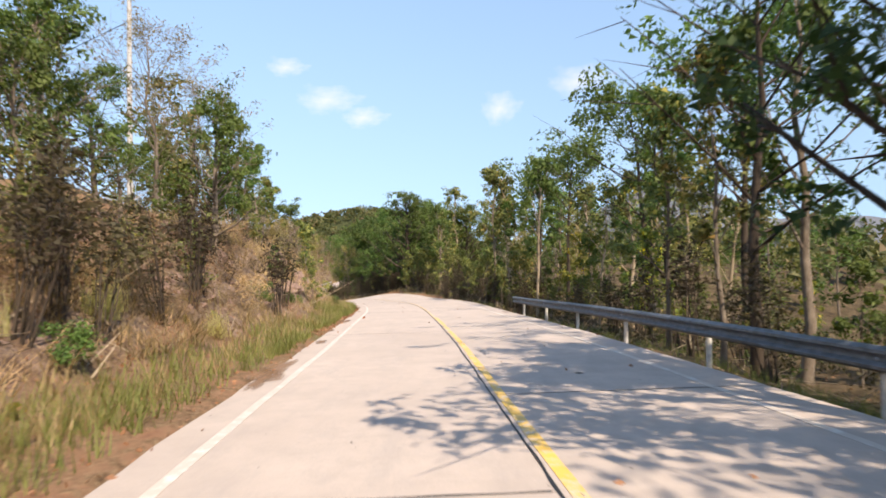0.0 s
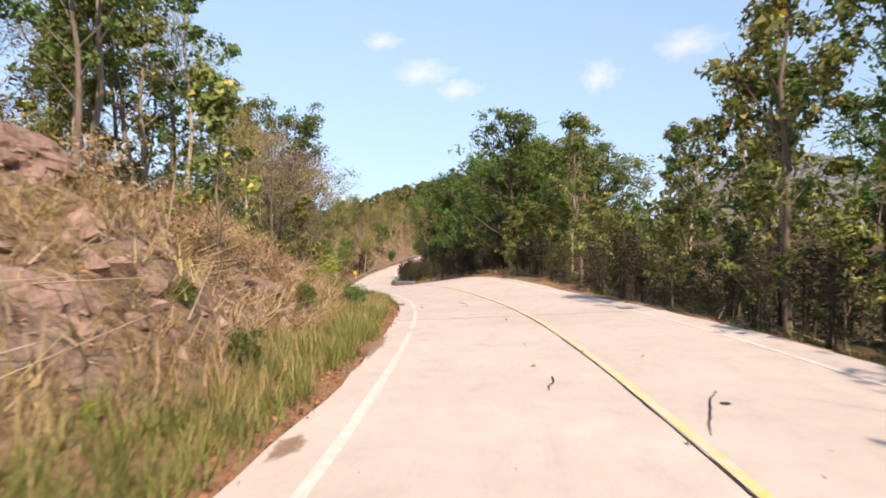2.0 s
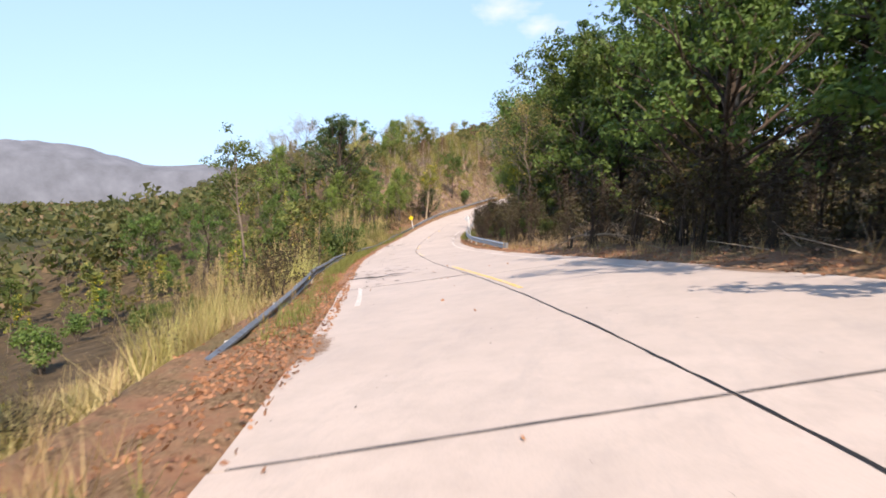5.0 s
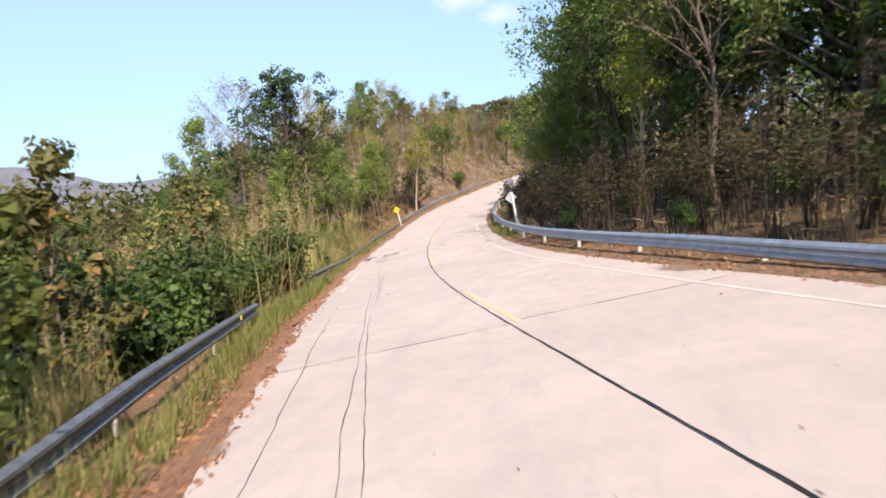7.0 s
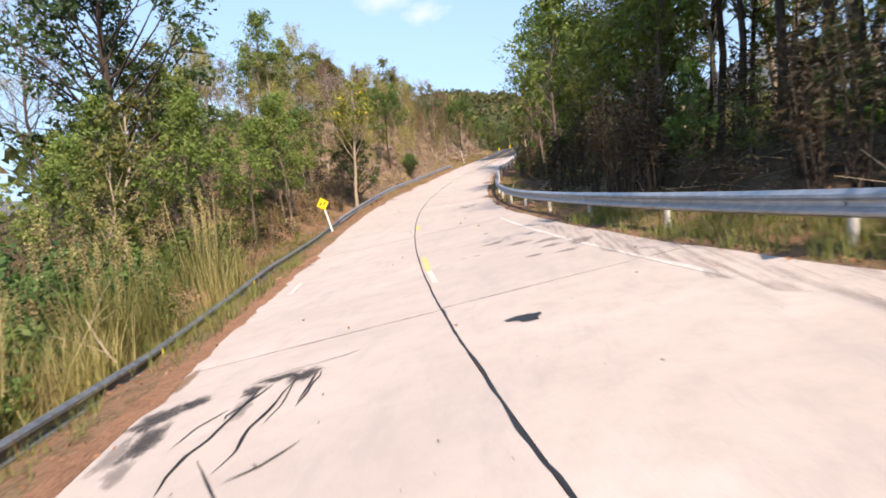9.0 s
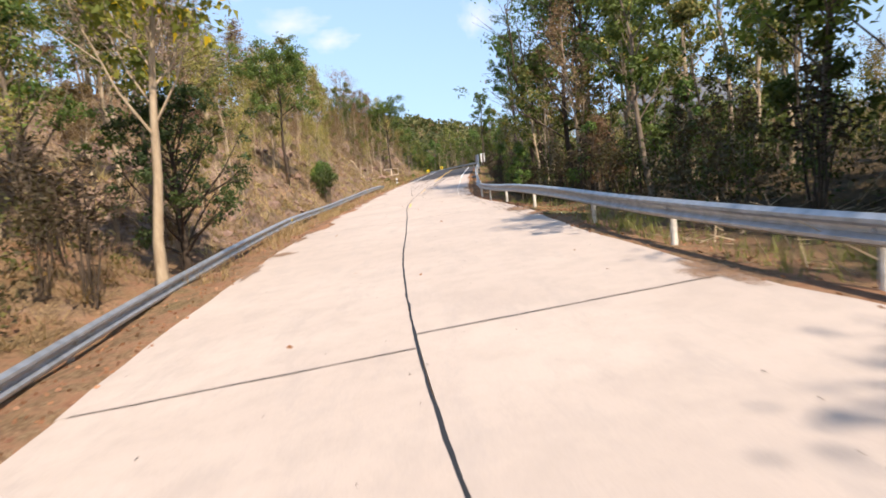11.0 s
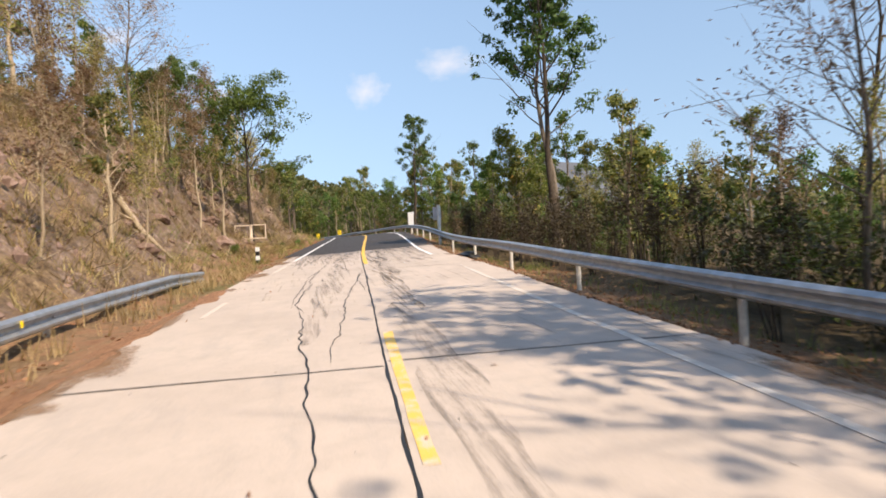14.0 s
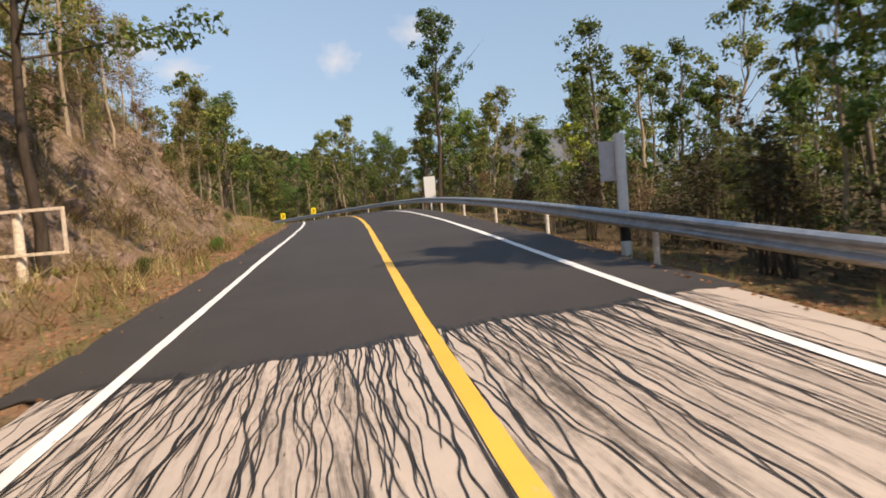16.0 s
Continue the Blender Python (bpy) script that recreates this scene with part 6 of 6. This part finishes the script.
grass_band("dry_grass", "bleached dry grass along the bank", STRAW, [(148, 200, -4.7, -3.7, 700), (-8, 22, -5.4, -4.2, 700), (20, 62, -5.2, -3.8, 1100), (46, 68, -5.5, -4.2, 900), (66, 130, -9, -4.6, 2600), (150, 250, -14, -4.9, 2200), (60, 100, 3.9, 7, 700), (20, 48, -12, -6, 1500)], 0.42, 302)

grass_band("bank_scrub", "dense dead brown scrub over the cut banks", LEAF_BROWN, [(152, 200, -13, -5.3, 3600), (200, 230, -14, -6.8, 3400), (203, 230, -7.6, -4.7, 1500), (-10, 14, -8.5, -4.9, 2000), (12, 50, -9.5, -5.0, 2200), (118, 150, -9, -5.4, 1500), (66, 98, -12, -5.4, 2200)], 0.42, 91, (0.8, 2.2))
grass_band("bank_tan", "bleached orange-tan dead grass on the cut bank", LEAF_TAN, [(12, 38, -11, -5.0, 400), (38, 52, -11, -5.0, 1400), (-10, 14, -8.5, -5.2, 900), (152, 200, -12, -5.4, 500)], 0.42, 96, (0.8, 2.2))
grass_band("bank_straw", "straw-coloured dry tufts on the rocky slope", STRAW, [(203, 232, -7.6, -4.4, 350), (152, 200, -13, -5.3, 1500), (22, 46, -9.5, -5.2, 450), (66, 98, -12, -5.4, 1800)], 0.5, 92, (0.5, 1.6))


def undergrowth(name, label, material, bands, low, high, seed, spray=0.42, leaf=0.13):
    """Tangled low growth between the trees: sprays of leaves over the ground, too many to count."""
    r = np.random.default_rng(seed)
    spots = []
    for y0, y1, u0, u1, n in bands:
        y, u = r.uniform(y0, y1, n), r.uniform(u0, u1, n)
        keep = wave(y, u, 4.0, seed) + 0.4 * r.normal(size=n) > -0.25
        tall = 0.5 + 0.5 * np.clip(0.5 + wave(y[keep], u[keep], 5.0, seed + 1), 0, 1)
        spots.append(ground_point(y[keep], u[keep], 0.0) + np.array([0, 0, 1.0]) * ((low + (high - low) * r.random(keep.sum()) ** 1.4) * tall)[:, None])
    put(name, quads_mesh(name, leaf_puffs(np.concatenate(spots), spray, 26, leaf, r, 0.6), material), label=label, category="undergrowth", kind="stuff")


undergrowth("brown_undergrowth", "tangled brown undergrowth, its leaf colour deepened for the wood's shade", LEAF_UMBER, [(-8, 48, 6.2, 13, 1000), (46, 82, 5.6, 12, 1500), (82, 150, 6.2, 13, 1300), (150, 262, 6.4, 14, 2600), (116, 150, -11, -5.9, 380)], 0.1, 1.9, 501)
undergrowth("green_undergrowth", "dark green leafy undergrowth beneath the trees", LEAF_DARK, [(-8, 66, 7.0, 16, 900), (64, 150, 7.6, 15, 500), (150, 262, 7.0, 18, 1800), (44, 64, -16, -7.5, 300)], 0.2, 2.4, 502)
undergrowth("olive_scrub", "olive and yellowish scrub of the hollow", LEAF_OLIVE, [(96, 150, -16, -6.4, 1100), (36, 64, -17, -9.0, 420), (-8, 20, -12, -6.5, 350)], 0.2, 2.6, 503)
undergrowth("dry_scrub", "dry brown scrub and vines over the bank", LEAF_BROWN, [(36, 62, -13, -6.0, 420), (-8, 22, -9, -5.8, 400), (150, 232, -16, -6.5, 700)], 0.1, 1.0, 504, 0.32, 0.09)


def litter():
    r = np.random.default_rng(303)
    out = []
    for y0, y1, u0, u1, n in ((68, 108, -4.6, -3.2, 5000), (60, 112, 3.5, 5.0, 2500), (-8, 262, -5.2, -3.35, 9000), (-8, 262, 3.55, 5.4, 7000), (66, 104, -4.4, -3.3, 3500), (60, 120, 3.6, 9, 3500), (-8, 262, 5.4, 14, 6000), (-8, 66, -9, -5, 4000), (150, 250, -16, -5, 7000), (150, 230, 3.55, 6.2, 7000), (18, 62, -4.2, -3.4, 3500), (200, 232, -5.4, -3.9, 2500), (-8, 207, -3.4, 3.6, 160)):
        y, u = r.uniform(y0, y1, n), r.uniform(u0, u1, n)
        on_road = (u > -3.4) & (u < 3.6)
        p = np.where(on_road[:, None], spot(y, u, 0.015), ground_point(y, u, 0.015))
        out.append(leaf_quads(p, 0.075, r, 0.8, 0.55))
    put("leaf_litter", quads_mesh("leaf_litter", np.concatenate(out), LITTER), label="fallen brown leaves on the shoulders and forest floor", category="leaf litter", kind="stuff")


litter()


def rocks():
    """Lumps of broken red rock on the cuttings; each a stone of its own."""
    R = random.Random(404)
    shapes = []
    for k in range(6):
        bm = bmesh.new()
        bmesh.ops.create_icosphere(bm, subdivisions=2, radius=0.5)
        for v in bm.verts:
            n = noise.noise(v.co * 2.2 + Vector((k * 7.1, 0, 0)))
            v.co = v.co * (1 + 0.5 * n)
            v.co = Vector((round(v.co.x * 5) / 5 * 0.5 + v.co.x * 0.5, v.co.y, v.co.z * 0.75))
        me = bpy.data.meshes.new("stone")
        bm.to_mesh(me)
        bm.free()
        me.materials.append(ROCK)
        shapes.append(me)
    for y0, y1, u0, u1, n in ((20, 46, -9.5, -5.4, 60), (150, 234, -11, -5.6, 84)):
        for i in range(n):
            y, u = R.uniform(y0, y1), R.uniform(u0, u1)
            p = ground_point(y, u)
            s = R.uniform(0.25, 1.1) * (0.6 + 0.9 * R.random() ** 2) * (0.5 if y1 < 60 else 1.0)
            ob = put("rock", R.choice(shapes), None, "rough reddish rock embedded in the cut bank", "rock", "rocks of the cutting")
            ob.matrix_world = pose(float(p[0]), float(p[1]), float(p[2]) - 0.12 * s, R.uniform(-30, 30), R.uniform(-30, 30), R.uniform(0, 360)) @ Matrix.Diagonal((s, s * R.uniform(0.7, 1.3), s * R.uniform(0.6, 1.0), 1))


def outcrops():
    """Broad ledges of broken rock that stand out of the slope above the road."""
    R = random.Random(417)
    shapes = []
    for k in range(4):
        bm = bmesh.new()
        bmesh.ops.create_icosphere(bm, subdivisions=4, radius=0.5)
        for v in bm.verts:
            q = v.co * 3.0 + Vector((k * 5.3, 0, 2.0))
            d = 0.55 * noise.noise(v.co * 1.6 + Vector((k * 9.1, 0, 0))) + 0.22 * noise.noise(q * 1.7) + 0.12 * noise.cell(q * 2.2)
            v.co = v.co * (1 + d)
        me = bpy.data.meshes.new("ledge")
        bm.to_mesh(me)
        bm.free()
        me.materials.append(ROCK)
        shapes.append(me)
    for i in range(42):
        y, u = 158 + 70 * (i + R.random()) / 26, -6.4 - 7.5 * R.random() ** 1.3
        p = ground_point(y, u)
        s = R.uniform(0.7, 1.6)
        if i >= 26:
            y, u = 22 + 18 * (i - 26 + R.random()) / 16, -5.9 - 3.0 * R.random()
            p = ground_point(y, u)
            s = R.uniform(0.7, 1.4)
        ob = put("rock_ledge", R.choice(shapes), None, "broad weathered rock ledge breaking out of the slope", "rock", "rock ledges of the slope")
        ob.matrix_world = pose(float(p[0]), float(p[1]), float(p[2]) - 0.30 * s, R.uniform(-20, 20), R.uniform(20, 55), R.uniform(-40, 40)) @ Matrix.Diagonal((s, s * R.uniform(1.0, 1.9), s * R.uniform(0.5, 0.8), 1))


def rubble():
    """Angular stones too many to count, strewn over the cut banks."""
    r = np.random.default_rng(431)
    base = np.array([(1, 0, 0), (-1, 0, 0), (0, 1, 0), (0, -1, 0), (0, 0, 1), (0, 0, -1)], float)
    tris = [(0, 2, 4), (2, 1, 4), (1, 3, 4), (3, 0, 4), (2, 0, 5), (1, 2, 5), (3, 1, 5), (0, 3, 5)]
    out = []
    for y0, y1, u0, u1, n in ((14, 50, -9.5, -5.0, 1500), (152, 200, -12, -5.4, 2200), (200, 232, -13, -6.0, 2400)):
        y, u = r.uniform(y0, y1, n), r.uniform(u0, u1, n)
        keep = wave(y, u, 2.6, 33) + 0.4 * r.normal(size=n) > 0.0
        for p in ground_point(y[keep], u[keep], -0.02):
            v = base * (0.05 + 0.16 * r.random() ** 2.5) * r.uniform(0.6, 1.5, 3) + r.normal(size=(6, 3)) * 0.02
            a = r.uniform(0, 6.28)
            v = v @ np.array([[math.cos(a), math.sin(a), 0.3], [-math.sin(a), math.cos(a), 0.2], [-0.2, 0.1, 1.0]]) + p
            out.append(v[np.array(tris)])
    put("rubble", quads_mesh("rubble", np.concatenate(out), ROCK), label="broken reddish stones strewn over the cut banks", category="rubble", kind="stuff")


def dead_twigs():
    """Dry sticks lying and leaning in tangles on the banks."""
    r = np.random.default_rng(437)
    out = []
    for y0, y1, u0, u1, n in ((12, 36, -11, -5.0, 1200), (36, 58, -11, -5.0, 1900), (152, 232, -13, -5.6, 2600), (60, 150, 4.6, 8.5, 1500), (-8, 60, 4.8, 8.5, 900), (-8, 14, -8, -5, 500)):
        y, u = r.uniform(y0, y1, n), r.uniform(u0, u1, n)
        keep = wave(y, u, 2.2, 35) + 0.4 * r.normal(size=n) > -0.1
        p = ground_point(y[keep], u[keep], 0.02)
        m = len(p)
        d = r.normal(size=(m, 3)) * np.array([1, 1, 0.45])
        d[:, 2] = np.abs(d[:, 2])
        d /= np.linalg.norm(d, axis=1)[:, None]
        q = p + d * r.gamma(2.0, 0.32, m)[:, None]
        w = np.cross(d, (0.2, 0.3, 1.0))
        w *= (r.uniform(0.006, 0.017, m) / np.linalg.norm(w, axis=1))[:, None]
        h = np.cross(d, w)
        ring = [w, -0.5 * w + 0.87 * h, -0.5 * w - 0.87 * h]
        for k in range(3):
            a, b = ring[k], ring[(k + 1) % 3]
            out.append(np.stack([p + a, p + b, q + 0.4 * b, q + 0.4 * a], 1))
    put("dead_twigs", quads_mesh("dead_twigs", np.concatenate(out), BARK_PALE), label="bleached dead sticks tangled over banks and forest edge", category="twigs", kind="stuff")


rocks()
outcrops()
rubble()
dead_twigs()
grass_band("slope_creeper", "low olive and yellowish creepers on the rocky slope", GRASS, [(154, 206, -14, -5.6, 1500), (200, 232, -14, -6.6, 1100)], 0.4, 95, (0.8, 2.0))


def branch(name, label, line, radius, twigs, bark, seed):
    """A fallen dead branch lying on the ground."""
    R = random.Random(seed)
    t = Tubes()
    pts = [Vector(p) for p in line]
    t.add(pts, [radius * (1 - 0.7 * k / (len(pts) - 1)) for k in range(len(pts))], 6)
    for i in range(twigs):
        q = along(pts, R.uniform(0.2, 0.95))
        t.add(limb(R, q, R.uniform(0, 6.28), radians(R.uniform(5, 70)), R.uniform(0.4, 1.0), 3, 0.0), [radius * 0.4, radius * 0.3, radius * 0.2, 0.004], 4)
    put(name, t.mesh(name, bark), None, label, "branch")


def on_ground(y, u, lift):
    return ground_point(y, u, lift).tolist()


branch("fallen_branch", "pale fallen branch with bare twigs on the shoulder", [on_ground(80.5, 6.4, 0.1), on_ground(81.6, 5.6, 0.45), on_ground(82.6, 4.9, 0.5), on_ground(83.6, 4.5, 0.15)], 0.05, 9, BARK_PALE, 1)
branch("fallen_branch", "dead grey branches piled at the wood's edge", [on_ground(78.5, 7.0, 0.1), on_ground(79.3, 6.2, 0.7), on_ground(80.4, 5.9, 1.1)], 0.05, 8, BARK_PALE, 2)
branch("fallen_log", "bleached fallen log behind the end of the rail", [at_xy(-40.12, 198.98) + (0, 0, 0.3), at_xy(-39.05, 198.61) + (0, 0, 0.28), at_xy(-38.07, 198.32) + (0, 0, 0.12)], 0.14, 2, BARK_PALE, 3)
branch("fallen_branch", "long thin dead stem leaning over the rail", [on_ground(121.0, -6.6, 1.5), on_ground(119.0, -5.4, 0.8), on_ground(117.6, -4.5, 0.35)], 0.025, 4, BARK_PALE, 4)


# ---- small clouds, far off ----
CLOUD = cloud_material()
for i, (az, el, w, h) in enumerate(((5.2, 14.2, 120, 105), (-10.9, 15.0, 190, 90), (-7.6, 13.5, 140, 70), (-14.6, 17.6, 120, 60), (12.5, 16.2, 190, 95))):
    d = 3300.0
    c = Vector((math.sin(radians(az)) * math.cos(radians(el)), math.cos(radians(az)) * math.cos(radians(el)), math.sin(radians(el)))) * d
    me = mesh_from("cloud", [(-1.6, 0, -1.6), (1.6, 0, -1.6), (1.6, 0, 1.6), (-1.6, 0, 1.6)], [(0, 1, 2, 3)], CLOUD)
    ob = put("cloud", me, None, "small thin white cloud in the clear sky", "cloud", "clouds", "structure")
    ob.matrix_world = Matrix.Translation(c) @ pose(0, 0, 0, 0, 0, -az) @ Matrix.Diagonal((w, 1, h, 1))


# ---- ridges on the horizon, distance haze painted into their grey-blue colour ----
def ridges():
    haze = plain("painted_haze_ridge", (0.135, 0.14, 0.155), 1.0, 0, 0.22, 0.02, 0.0)
    rows = []
    for az in np.arange(-100, 100, 0.5):
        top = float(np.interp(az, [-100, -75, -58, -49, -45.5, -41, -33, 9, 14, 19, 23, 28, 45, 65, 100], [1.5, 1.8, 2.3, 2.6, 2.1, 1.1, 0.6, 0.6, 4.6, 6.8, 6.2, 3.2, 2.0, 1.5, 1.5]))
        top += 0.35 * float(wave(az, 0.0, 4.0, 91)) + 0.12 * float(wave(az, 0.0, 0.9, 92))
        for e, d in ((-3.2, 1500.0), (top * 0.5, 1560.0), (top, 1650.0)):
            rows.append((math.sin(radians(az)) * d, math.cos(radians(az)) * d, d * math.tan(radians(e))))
    n = len(rows) // 3
    faces = [(i * 3 + k, (i + 1) * 3 + k, (i + 1) * 3 + k + 1, i * 3 + k + 1) for i in range(n - 1) for k in range(2)]
    put("backdrop", mesh_from("backdrop", rows, faces, haze, True), None, "far ridges beyond the woods, distance haze painted into their colour", "hills", kind="structure")


ridges()
